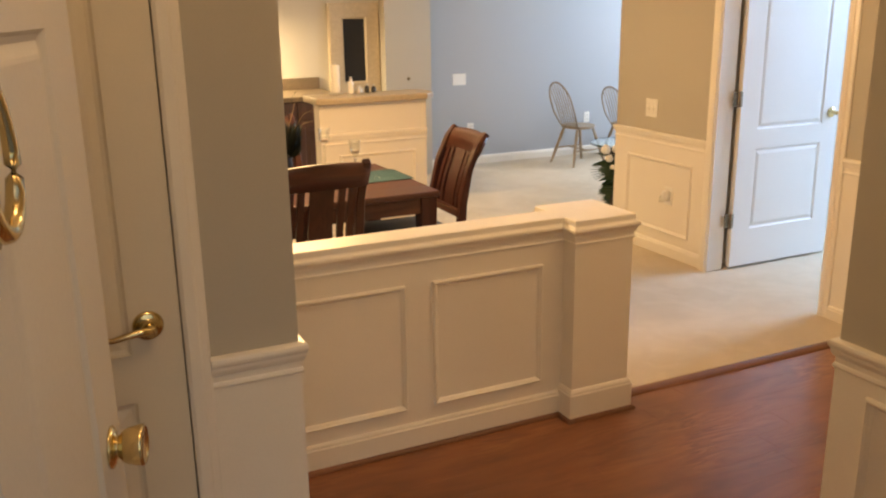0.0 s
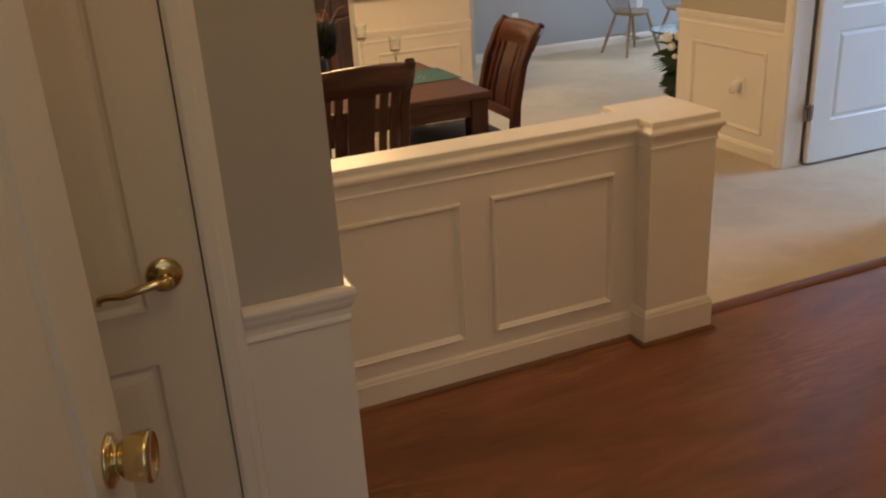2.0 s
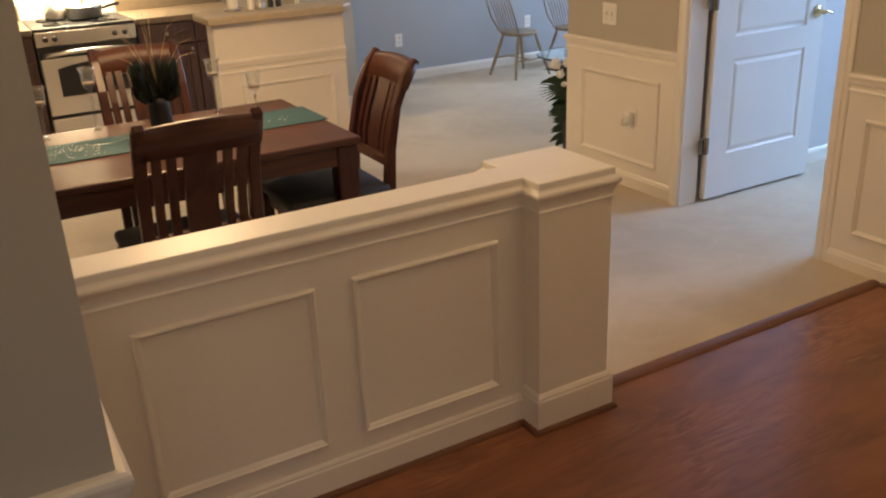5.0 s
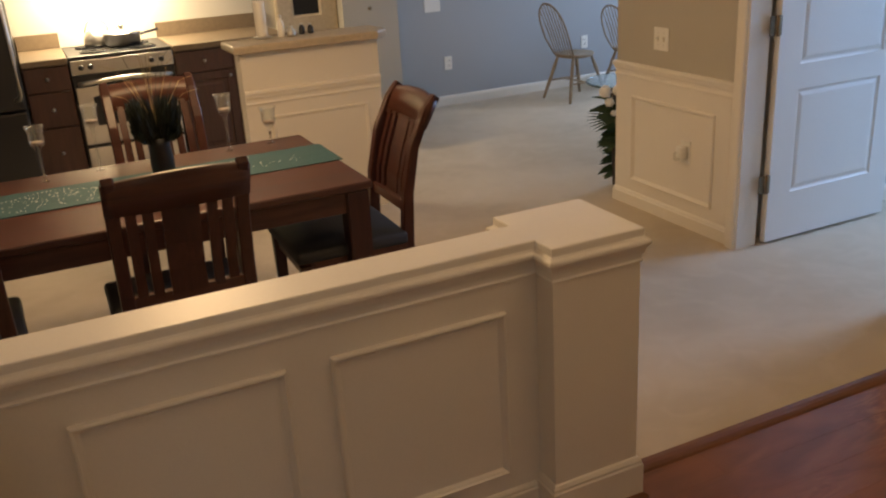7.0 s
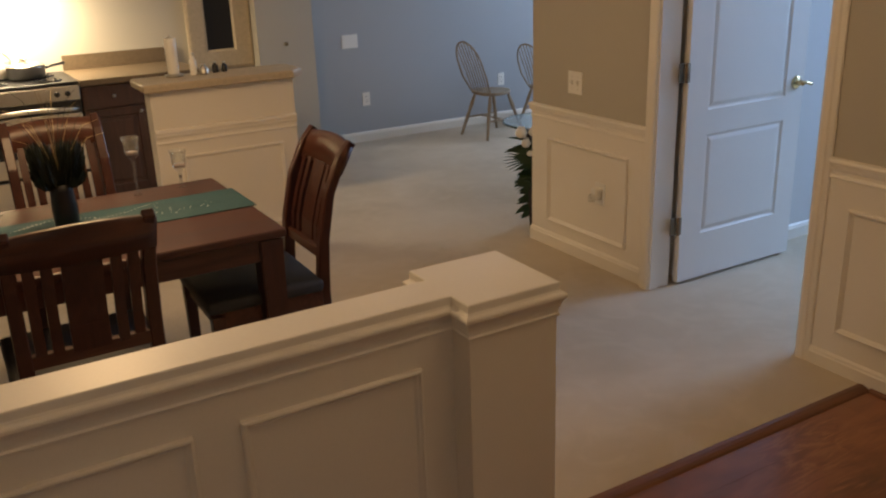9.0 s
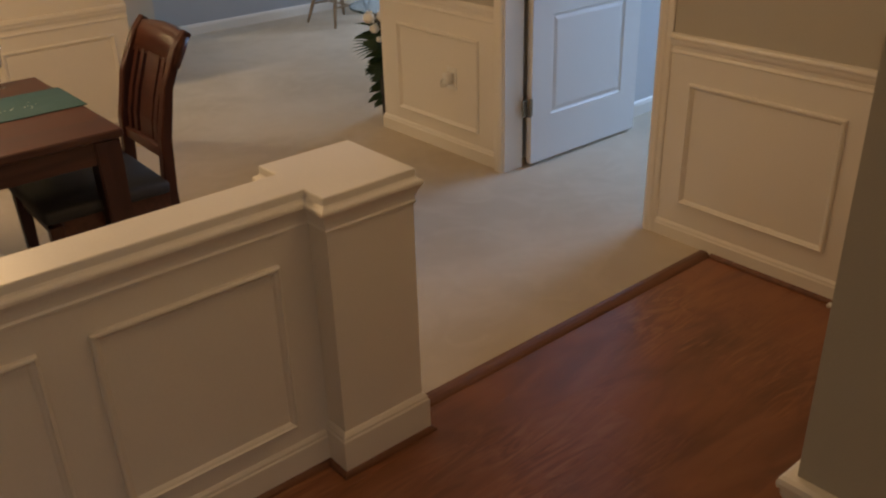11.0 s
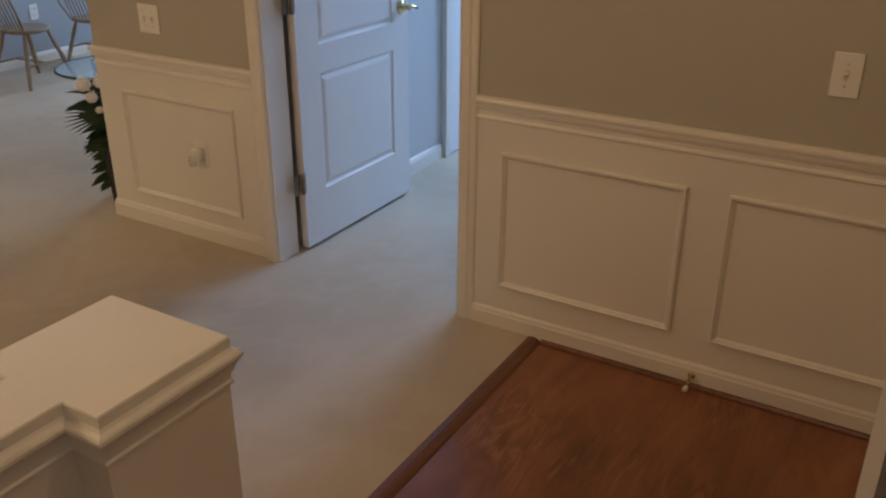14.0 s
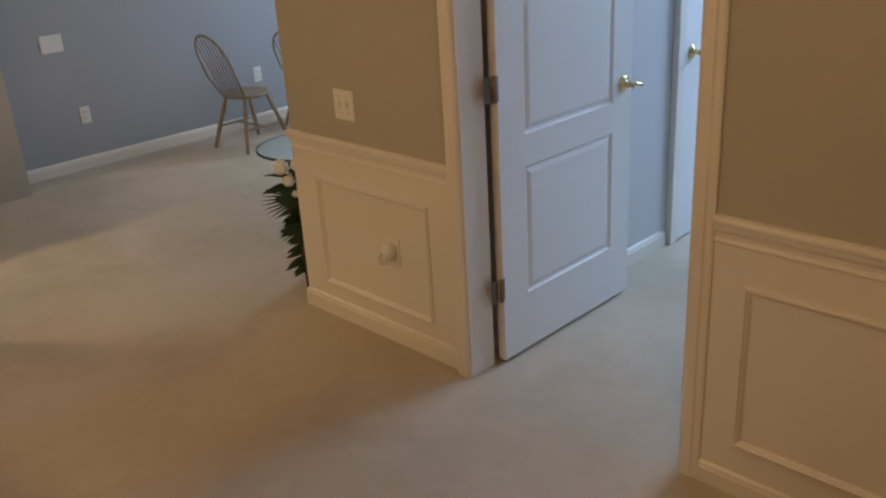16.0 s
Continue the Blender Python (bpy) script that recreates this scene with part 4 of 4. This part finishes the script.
base_cabinet(-1.395, R0 - 0.008, 4.62, 5.25, "dark red-brown drawer cabinet beside the refrigerator", 0)
base_cabinet(R1 + 0.008, 0.36, 4.62, 5.25, "dark red-brown base cabinet beside the range", 2)
for x0, x1 in ((-1.395, R0 - 0.006), (R1 + 0.006, 0.37)):
    tagged(part("counter_top", box(x0, x1, 4.585, 5.25, 0.856, 0.896, 0.006), COUNTER), "brown laminate kitchen counter", "counter top")
    tagged(part("backsplash", box(x0, x1, 5.23, 5.249, 0.897, 1.0, 0.003), COUNTER), "brown laminate backsplash strip", "backsplash")

rng = thing("kitchen_range", "steel kitchen range with a dark arched oven window", "range")
part("body", box(R0, R1, 4.61, 5.23, 0.03, 0.875, 0.004), BLACK, rng, "black range body")
part("cooktop", box(R0, R1, 4.60, 5.23, 0.876, 0.894, 0.004), BLACK, rng, "black cooktop")
ovd = part("oven_door", box(R0 + 0.01, R1 - 0.01, 4.572, 4.608, 0.31, 0.695, 0.008), OVENSTEEL, rng)
bm = bmesh.new()
outline = [(R0 + 0.105, 0.435), (R1 - 0.085, 0.435)] + [(R1 - 0.085 - (R1 - R0 - 0.19) * k / 12, 0.625 + 0.032 * math.sin(math.pi * k / 12)) for k in range(13)]
front, rear = [[bm.verts.new((x, y, z)) for x, z in outline] for y in (4.567, 4.573)]
for i in range(len(outline)):
    j = (i + 1) % len(outline)
    bm.faces.new((front[i], front[j], rear[j], rear[i]))
bm.faces.new(front)
part("oven_window", bm, BLACK, ovd, "dark arched oven window")
bm = bmesh.new()
arc = [(R0 + 0.03 + (R1 - R0 - 0.06) * k / 12, 4.572 - 0.050 * math.sin(math.pi * k / 12) ** 0.5, 0.718 + 0.020 * math.sin(math.pi * k / 12)) for k in range(13)]
tube(bm, arc, 0.015, 12)
part("handle", bm, STEEL, ovd, "bowed steel oven handle", True)
part("drawer", box(R0 + 0.01, R1 - 0.01, 4.58, 4.608, 0.06, 0.285, 0.008), OVENSTEEL, rng)
panel = part("control_panel", box(R0, R1, 4.585, 4.612, 0.775, 0.872, 0.010), STEEL, rng, "brushed steel control panel")
for k in (0.10, 0.19, 0.78, 0.88):
    bm = bmesh.new()
    lathe(bm, [(0.0, 0.0), (0.019, 0.0), (0.017, 0.020), (0.014, 0.024), (0.0, 0.024)], 16, Matrix.Translation((R0 + (R1 - R0) * k, 4.585, 0.823)) @ Matrix.Rotation(radians(90), 4, "X"))
    part("knob", bm, BLACK, panel, "", True)
for x, y, r in ((R0 + 0.17, 4.76, 0.085), (R1 - 0.17, 4.76, 0.095), (R0 + 0.17, 5.04, 0.095), (R1 - 0.17, 5.04, 0.085)):
    bm = bmesh.new()
    for q in (1.0, 0.72, 0.44):
        lathe(bm, [(r * q, 0.895), (r * q, 0.903), (r * q - 0.009, 0.903), (r * q - 0.009, 0.895)], 24, Matrix.Translation((x, y, 0)))
    part("burner", bm, BLACK, rng)
pan = thing("cooking_pot", "steel lidded cooking pot with a black handle on the range", "pot", pose(R1 - 0.27, 4.92, 0.904))
bm = bmesh.new()
lathe(bm, [(0.0, 0.0), (0.105, 0.0), (0.118, 0.012), (0.122, 0.075), (0.126, 0.078), (0.0, 0.078)], 32)
part("body", bm, STEEL, pan, "", True)
bm = bmesh.new()
lathe(bm, [(0.126, 0.079), (0.127, 0.084), (0.10, 0.094), (0.04, 0.104), (0.012, 0.106), (0.012, 0.120), (0.020, 0.126), (0.018, 0.136), (0.0, 0.139)], 32)
part("lid", bm, STEEL, pan, "steel lid with a knob", True)
bm = bmesh.new()
tube(bm, [(0.118, 0.0, 0.060), (0.160, 0.01, 0.068), (0.250, 0.04, 0.078)], [0.010, 0.009, 0.011], 10)
part("handle", bm, BLACK, pan, "", True)
kettle = thing("kettle", "steel kettle with an arched handle on the range", "kettle", pose(R0 + 0.24, 5.06, 0.904))
bm = bmesh.new()
lathe(bm, [(0.0, 0.0), (0.090, 0.0), (0.098, 0.012), (0.094, 0.05), (0.070, 0.095), (0.040, 0.112), (0.010, 0.116), (0.012, 0.128), (0.0, 0.132)], 28)
part("body", bm, STEEL, kettle, "", True)
bm = bmesh.new()
tube(bm, [(0.078, 0.0, 0.055), (0.115, 0.0, 0.085), (0.135, 0.0, 0.118)], [0.020, 0.015, 0.010], 12)
part("spout", bm, STEEL, kettle, "", True)
bm = bmesh.new()
tube(bm, [(0.075 * math.cos(a), 0.0, 0.090 + 0.085 * math.sin(a)) for a in np.linspace(math.pi, 0, 13)], 0.006, 10)
part("handle", bm, STEEL, kettle, "steel arched handle", True)
hood = thing("range_hood", "bisque range hood with a lit lamp over the stove", "range hood")
bm = bmesh.new()
ring_sweep(bm, [(R0, 4.80), (R1, 4.80), (R1, 5.25), (R0, 5.25)], [(0.0, 1.56), (0.0, 1.62), (-0.05, 1.74)], True, True)
part("body", bm, OVENWHITE, hood)

fridge = thing("refrigerator", "black refrigerator with a curved grey handle", "refrigerator")
part("body", box(-2.165, -1.405, 4.48, 5.22, 0.03, 1.75, 0.01), BLACK, fridge)
for z0, z1 in ((0.08, 0.615), (0.63, 1.74)):
    d = part("door", box(-2.16, -1.41, 4.41, 4.475, z0, z1, 0.014), BLACK, fridge)
bm = bmesh.new()
tube(bm, [(-1.462, 4.41, 0.69), (-1.440, 4.375, 0.695), (-1.428, 4.362, 0.73), (-1.424, 4.358, 0.95), (-1.428, 4.362, 1.28), (-1.440, 4.375, 1.33), (-1.462, 4.41, 1.335)], [0.012, 0.013, 0.013, 0.012, 0.013, 0.013, 0.012], 12)
part("handle", bm, STEEL, d, "curved grey handle", True)

towel = thing("paper_towel_holder", "white paper towel roll on an upright holder", "paper towel", pose(-0.150, 3.235, 1.043))
bm = bmesh.new()
lathe(bm, [(0.0, 0.0), (0.05, 0.0), (0.05, 0.008), (0.008, 0.012), (0.006, 0.204), (0.009, 0.210), (0.0, 0.214)], 20)
part("stand", bm, STEEL, towel, "", True)
bm = bmesh.new()
lathe(bm, [(0.014, 0.013), (0.030, 0.013), (0.031, 0.018), (0.031, 0.196), (0.030, 0.200), (0.014, 0.200)], 28)
part("roll", bm, PLASTIC, towel, "", True)
for x, y, h, r, mat, lab in ((-0.05, 3.20, 0.12, 0.018, PLASTIC, "small white soap bottle on the bar"), (0.0, 3.18, 0.055, 0.024, STEEL, "small shiny metal jar on the bar"), (0.075, 3.22, 0.06, 0.016, BLACK, "small dark bottle on the bar"), (0.125, 3.22, 0.055, 0.016, BLACK, "small dark bottle on the bar")):
    b = thing("bottle" if r < 0.022 else "jar", lab, "bottle" if r < 0.022 else "jar", pose(x, y, 1.043))
    bm = bmesh.new()
    lathe(bm, [(0.0, 0.0), (r, 0.0), (r * 1.05, 0.004), (r * 1.05, h * 0.62), (r * 0.5, h * 0.78), (r * 0.45, h * 0.86)], 18)
    part("body", bm, mat, b, "", True)
    bm = bmesh.new()
    lathe(bm, [(r * 0.45, h * 0.86), (r * 0.55, h * 0.87), (r * 0.55, h * 0.98), (0.0, h)], 18)
    part("cap", bm, STEEL, b, "", True)

mir = thing("wall_frame", "wide pale frame round a dark picture on the kitchen wall", "picture")
bm = bmesh.new()
panel_ring(bm, (0.475, 5.25, 0.80), (1, 0, 0), (0, 0, 1), (0, -1, 0), 0.50, 0.86, [(0.0, 0.0), (0.0, 0.03), (0.02, 0.036), (0.13, 0.03), (0.15, 0.012)])
part("frame", bm, LAMINATE, mir)
part("picture", box(0.62, 0.83, 5.235, 5.241, 0.94, 1.52), DARKHOLE, mir, "dark picture")

# ---- living room ----
def windsor_chair(m, label):
    """A bow-back chair of pale oak with spindles and splayed turned legs. Faces +y."""
    ch = thing("windsor_chair", label, "chair", m, "bow-back chairs by the blue wall")
    bm = bmesh.new()
    pl = [(0.205 * math.cos(a) * (1 - 0.10 * math.sin(a)), 0.19 * math.sin(a)) for a in np.linspace(0, 2 * math.pi, 25)[:24]]
    ring_sweep(bm, pl, [(-0.03, 0.425), (-0.004, 0.438), (0.0, 0.450), (-0.006, 0.460), (-0.03, 0.457), (-0.10, 0.450)], True, True)
    part("seat", bm, OAK, ch, "", True)
    feet = []
    for sx, sy in ((-1, -1), (1, -1), (-1, 1), (1, 1)):
        top, foot = Vector((sx * 0.12, sy * 0.11, 0.432)), Vector((sx * 0.215, sy * 0.225, 0.012))
        feet.append((top, foot))
        bm = bmesh.new()
        ks = (0, 0.15, 0.3, 0.42, 0.55, 0.8, 1.0)
        tube(bm, [top.lerp(foot, k) for k in ks], [0.013, 0.017, 0.020, 0.015, 0.020, 0.016, 0.012], 10)
        part("leg", bm, OAK, ch, "", True)
    mids = [t.lerp(f, 0.58) for t, f in feet]
    for a, b in ((0, 2), (1, 3)):
        bm = bmesh.new()
        tube(bm, [mids[a], mids[a].lerp(mids[b], 0.5), mids[b]], [0.008, 0.012, 0.008], 8)
        part("stretcher", bm, OAK, ch, "", True)
    bm = bmesh.new()
    tube(bm, [mids[0].lerp(mids[2], 0.5), mids[1].lerp(mids[3], 0.5)], 0.009, 8)
    part("stretcher", bm, OAK, ch, "", True)

    bow = [Vector((-0.150, -0.135, 0.452))] + [Vector((-0.195, -0.155 - 0.36 * k, 0.455 + k)) for k in (0.15, 0.28)]
    arc = [Vector((0.195 * math.cos(a), -0.256 - 0.36 * 0.22 * math.sin(a), 0.735 + 0.22 * math.sin(a))) for a in np.linspace(math.pi, 0, 13)]
    right = [Vector((0.195, -0.155 - 0.36 * k, 0.455 + k)) for k in (0.28, 0.15)] + [Vector((0.150, -0.135, 0.452))]
    bm = bmesh.new()
    tube(bm, bow[:2] + arc + right[1:], 0.0095, 10)
    part("bow", bm, OAK, ch, "", True)
    for k in range(7):
        x = -0.12 + 0.04 * k
        top = 0.735 + 0.22 * math.sqrt(max(0.0, 1 - (x * 1.18 / 0.195) ** 2))
        bm = bmesh.new()
        xt = x * 1.18
        tube(bm, [(x, -0.140, 0.452), ((x + xt) / 2, -0.140 - 0.36 * (top - 0.455) / 2, (0.452 + top) / 2), (xt, -0.155 - 0.36 * (top - 0.455), top)], [0.0055, 0.0065, 0.0045], 8)
        part("spindle", bm, OAK, ch, "", True)
    return ch


SMALL = Matrix.Scale(0.9, 4)
w1 = windsor_chair(pose(3.02, 4.90, 0.001, 0, 0, -86) @ SMALL, "pale oak bow-back chair with spindles by the wall")
copy_thing(w1, pose(3.70, 5.00, 0.001, 0, 0, -80) @ SMALL)

tbl = thing("glass_side_table", "side table with a teal-edged glass top and dark tapered legs", "side table")
bm = bmesh.new()
ring_sweep(bm, [(1.96 + 0.27 * math.cos(a), 2.69 + 0.27 * math.sin(a)) for a in np.linspace(0, 2 * math.pi, 33)[:32]], [(0.0, 0.600), (0.004, 0.604), (0.004, 0.608), (0.0, 0.612)], True, True)
part("glass_top", bm, TEALGLASS, tbl, "teal-edged glass top")
bm = bmesh.new()
lathe(bm, [(0.270, 0.599), (0.2765, 0.602), (0.2765, 0.610), (0.270, 0.613)], 48, Matrix.Translation((1.96, 2.69, 0)))
part("rim", bm, RIM, tbl, "dark teal polished glass edge", True)
for x, y, fx, fy in ((1.745, 2.56, 1.672, 2.452), (2.19, 2.58, 2.26, 2.50), (2.02, 2.88, 2.08, 2.93)):
    bm = bmesh.new()
    bar(bm, [(fx, fy, 0.012), ((x + fx) / 2, (y + fy) / 2, 0.30), (x, y, 0.600)], [0.020, 0.034, 0.046], [0.020, 0.034, 0.046])
    part("leg", bm, POT, tbl)

plant = thing("flower_arrangement", "arrangement of cream flowers and dark green leaves", "plant", pose(1.84, 2.55, 0.012))
bm = bmesh.new()
lathe(bm, [(0.0, 0.0), (0.055, 0.0), (0.065, 0.02), (0.075, 0.14), (0.068, 0.20), (0.060, 0.20), (0.058, 0.17), (0.0, 0.17)], 20)
part("pot", bm, POT, plant, "", True)


def leaf(bm, base, tip, w, droop, n=5, across=None):
    base, tip = Vector(base), Vector(tip)
    d = tip - base
    s = d.cross(Vector((0, 0, 1)))
    s = (s if s.length > 1e-3 else Vector((1, 0, 0))).normalized()
    if across is not None:
        s = d.cross(across).normalized()
    rows = []
    for i in range(n + 1):
        k = i / n
        c = base + d * k + Vector((0, 0, droop * math.sin(math.pi * k)))
        ww = w * math.sin(math.pi * (0.06 + 0.94 * k) ** 0.8) * (1 if i < n else 0.05)
        rows.append([bm.verts.new(c - s * ww), bm.verts.new(c + Vector((0, 0, -0.25 * ww))), bm.verts.new(c + s * ww)])
    for a, b in zip(rows, rows[1:]):
        bm.faces.new((a[0], a[1], b[1], b[0]))
        bm.faces.new((a[1], a[2], b[2], b[1]))


rnd = random.Random(11)
SIDE = Vector((-0.72, 0.69, 0.0))


def at(u, z, back=0.0):
    """A point of the plant: u towards the open room, back towards the wall."""
    return Vector((-0.135, -0.09, z)) + SIDE * u + Vector((0.69, 0.72, 0.0)) * back


DEPTH = Vector((0.69, 0.72, 0.0))
for k in range(64):
    z = rnd.uniform(0.10, 0.50)
    L = rnd.uniform(0.075, 0.125) * (0.75 + 0.9 * z)
    c = at(rnd.uniform(-0.03, 0.025), z, rnd.uniform(0.0, 0.06))
    bm = bmesh.new()
    tilt = (DEPTH + Vector((rnd.uniform(-0.6, 0.6), rnd.uniform(-0.6, 0.6), rnd.uniform(0.0, 1.2)))).normalized()
    leaf(bm, c, c + SIDE * L + Vector((rnd.uniform(-0.03, 0.03), rnd.uniform(-0.03, 0.03), rnd.uniform(-0.075, 0.02))), rnd.uniform(0.016, 0.031), rnd.uniform(0.0, 0.02), 5, tilt)
    part("leaf", bm, LEAF, plant)
# fans of narrow blades that reach out past the wall's edge
for cz, r, lo, hi in ((0.440, 0.205, 160, 212), (0.300, 0.145, 165, 230)):
    for k in range(9):
        a = radians(lo + (hi - lo) * k / 8)
        L = r * (0.78 + 0.22 * math.sin(math.pi * (k + 1) / 10))
        c = at(0.0, cz)
        bm = bmesh.new()
        leaf(bm, c, c - SIDE * L * math.cos(a) + Vector((0, 0, L * math.sin(a))), 0.0055, 0.006, 5, DEPTH)
        part("frond", bm, LEAF, plant)
bm = bmesh.new()
leaf(bm, at(0.0, 0.525), at(0.175, 0.560), 0.010, 0.014, 5, DEPTH)
part("frond", bm, LEAF, plant)
for u, z, size in ((0.088, 0.592, 1.1), (0.060, 0.530, 0.9), (0.035, 0.468, 0.6), (0.015, 0.600, 0.95)):
    c = at(u, z)
    bm = bmesh.new()
    lathe(bm, [(0.0, -0.030 * size), (0.020 * size, -0.024 * size), (0.031 * size, -0.006 * size), (0.030 * size, 0.010 * size), (0.020 * size, 0.024 * size), (0.0, 0.029 * size)], 14, Matrix.Translation(c))
    bloom = part("bloom", bm, PETAL, plant, "cream rose bloom", True)
    for ring, (nn, r, rise) in enumerate(((6, 0.042, -0.004), (6, 0.036, 0.020), (5, 0.022, 0.036))):
        for i in range(nn):
            a = 2 * math.pi * (i + 0.5 * ring) / nn
            bm = bmesh.new()
            leaf(bm, c + Vector((0, 0, -0.02 * size)), c + Vector((size * r * math.cos(a), size * r * math.sin(a), size * rise)), 0.020 * size, 0.008 * size)
            part("petal", bm, PETAL, bloom)
bm = bmesh.new()
tube(bm, [(0, 0, 0.10), (-0.08, -0.05, 0.30), (-0.135, -0.09, 0.57)], [0.008, 0.006, 0.004], 6)
part("stem", bm, LEAF, plant)


# ---- wall plates and small fittings ----
def wall_plate(name, label, m, w, h, kind_of):
    """A plate with its face to -y: switch toggles, an outlet or blank."""
    t = thing(name, label, name.replace("_", " "), m)
    part("plate", box(-w / 2, w / 2, -0.006, 0.0, -h / 2, h / 2, 0.0025), PLASTIC, t)
    if kind_of.startswith("switch"):
        n = int(kind_of[-1])
        for i in range(n):
            x = (i - (n - 1) / 2) * 0.046
            part("slot", box(x - 0.006, x + 0.006, -0.0075, -0.0055, -0.013, 0.013), OVENWHITE, t)
            bm = bmesh.new()
            bar(bm, [(x, -0.006, 0.0), (x, -0.018, 0.008)], 0.009, [0.010, 0.007])
            part("toggle", bm, PLASTIC, t)
        for z in (-0.03, 0.03):
            for i in range(n):
                x = (i - (n - 1) / 2) * 0.046
                part("screw", box(x - 0.003, x + 0.003, -0.0072, -0.0055, z - 0.003, z + 0.003, 0.001), STEEL, t)
    if kind_of == "outlet":
        for z in (-0.02, 0.02):
            s = part("socket", box(-0.017, 0.017, -0.0085, -0.0055, z - 0.014, z + 0.014, 0.003), PLASTIC, t)
            for x in (-0.007, 0.007):
                part("slit", box(x - 0.0015, x + 0.0015, -0.0092, -0.0083, z - 0.006, z + 0.006), DARKHOLE, s)
    return t


wall_plate("light_switch", "white double toggle switch plate on the grey wall", pose(1.595, 1.965, 0.965, 0, 0, -90), 0.115, 0.117, "switch2")
wall_plate("light_switch", "white toggle switch plate above the chair rail", pose(1.575, -0.710, 1.075, 0, 0, -90), 0.075, 0.120, "switch1")
wall_plate("outlet", "white outlet on the white wainscot", pose(1.592, 1.745, 0.415, 0, 0, -90), 0.072, 0.117, "outlet")
wall_plate("outlet", "white outlet on the blue wall", pose(2.02, 5.40, 0.385), 0.072, 0.117, "outlet")
wall_plate("outlet", "white outlet on the blue wall by the chair", pose(3.46, 5.40, 0.41), 0.072, 0.117, "outlet")
wall_plate("wall_plate", "white blank plate on the blue wall", pose(1.895, 5.40, 0.893), 0.15, 0.115, "blank")
plug = thing("air_freshener", "clear plug-in air freshener in the wainscot outlet", "air freshener", pose(1.583, 1.742, 0.425, 0, 0, -90))
bm = box(-0.022, 0.022, -0.045, -0.001, -0.035, 0.030, 0.012)
part("body", bm, PLASTIC, plug, "", True)
bm = bmesh.new()
lathe(bm, [(0.0, -0.030), (0.017, -0.028), (0.018, 0.0), (0.010, 0.012), (0.0, 0.014)], 16, Matrix.Translation((0, -0.052, -0.012)))
part("bottle", bm, GLASS, plug, "clear scented-oil bottle", True)
knob_sw = thing("dimmer_knob", "small dark round dial on the kitchen wall", "wall dial", pose(1.21, 5.10, 0.955))
bm = bmesh.new()
lathe(bm, [(0.0, 0.0), (0.016, 0.0), (0.015, 0.010), (0.0, 0.014)], 16, Matrix.Rotation(radians(90), 4, "X"))
part("dial", bm, HINGE, knob_sw, "", True)

stop = thing("door_stop", "brass spring door stop with a white tip on the baseboard", "door stop", pose(1.561, -0.425, 0.045, 0, 0, 90))
bm = bmesh.new()
R90 = Matrix.Rotation(radians(-90), 4, "X")
lathe(bm, [(0.0, 0.0), (0.012, 0.0), (0.012, 0.004), (0.007, 0.008), (0.0, 0.008)], 14, R90)
part("base", bm, BRASS, stop, "", True)
bm = bmesh.new()
tube(bm, [(0.0045 * math.cos(a), 0.008 + 0.052 * a / (2 * math.pi * 14), 0.0045 * math.sin(a) - 0.0002 * a) for a in np.linspace(0, 2 * math.pi * 14, 170)], 0.0011, 5)
part("spring", bm, BRASS, stop, "", True)
bm = bmesh.new()
lathe(bm, [(0.0, 0.058), (0.008, 0.058), (0.009, 0.063), (0.008, 0.074), (0.0, 0.076)], 14, Matrix.Translation((0, 0, -0.016)) @ R90)
part("tip", bm, PLASTIC, stop, "white rubber tip", True)

# ---- hardwood planks, last ----
rnd = random.Random(5)
shared = {}
PW = 0.127
y = 0.118
while y > -2.19:
    x = -2.85 - rnd.uniform(0, 0.9)
    y1 = max(y - PW, -2.19)
    while x < 1.575:
        L = rnd.choice((0.9, 1.1, 1.3, 1.5))
        a, b = max(x, -2.85), min(x + L, 1.575)
        if b - a > 0.02:
            key = (round(b - a, 3), round(y - y1, 3))
            if key not in shared:
                bm = bmesh.new()
                hw, hd = (b - a) / 2, (y - y1) / 2
                g = 0.00015
                ring_sweep(bm, [(-hw + g, -hd + g), (hw - g, -hd + g), (hw - g, hd - g), (-hw + g, hd - g)], [(0.0, -0.011), (0.0, -0.0002), (-0.0003, 0.0)], True)
                me = bpy.data.meshes.new("plank")
                bmesh.ops.recalc_face_normals(bm, faces=bm.faces)
                bm.to_mesh(me)
                bm.free()
                me.materials.append(PLANK)
                shared[key] = me
            p = new("plank", shared[key])
            p.parent = SUB
            p.location = ((a + b) / 2, (y + y1) / 2, 0.0)
        x += L
    y -= PW
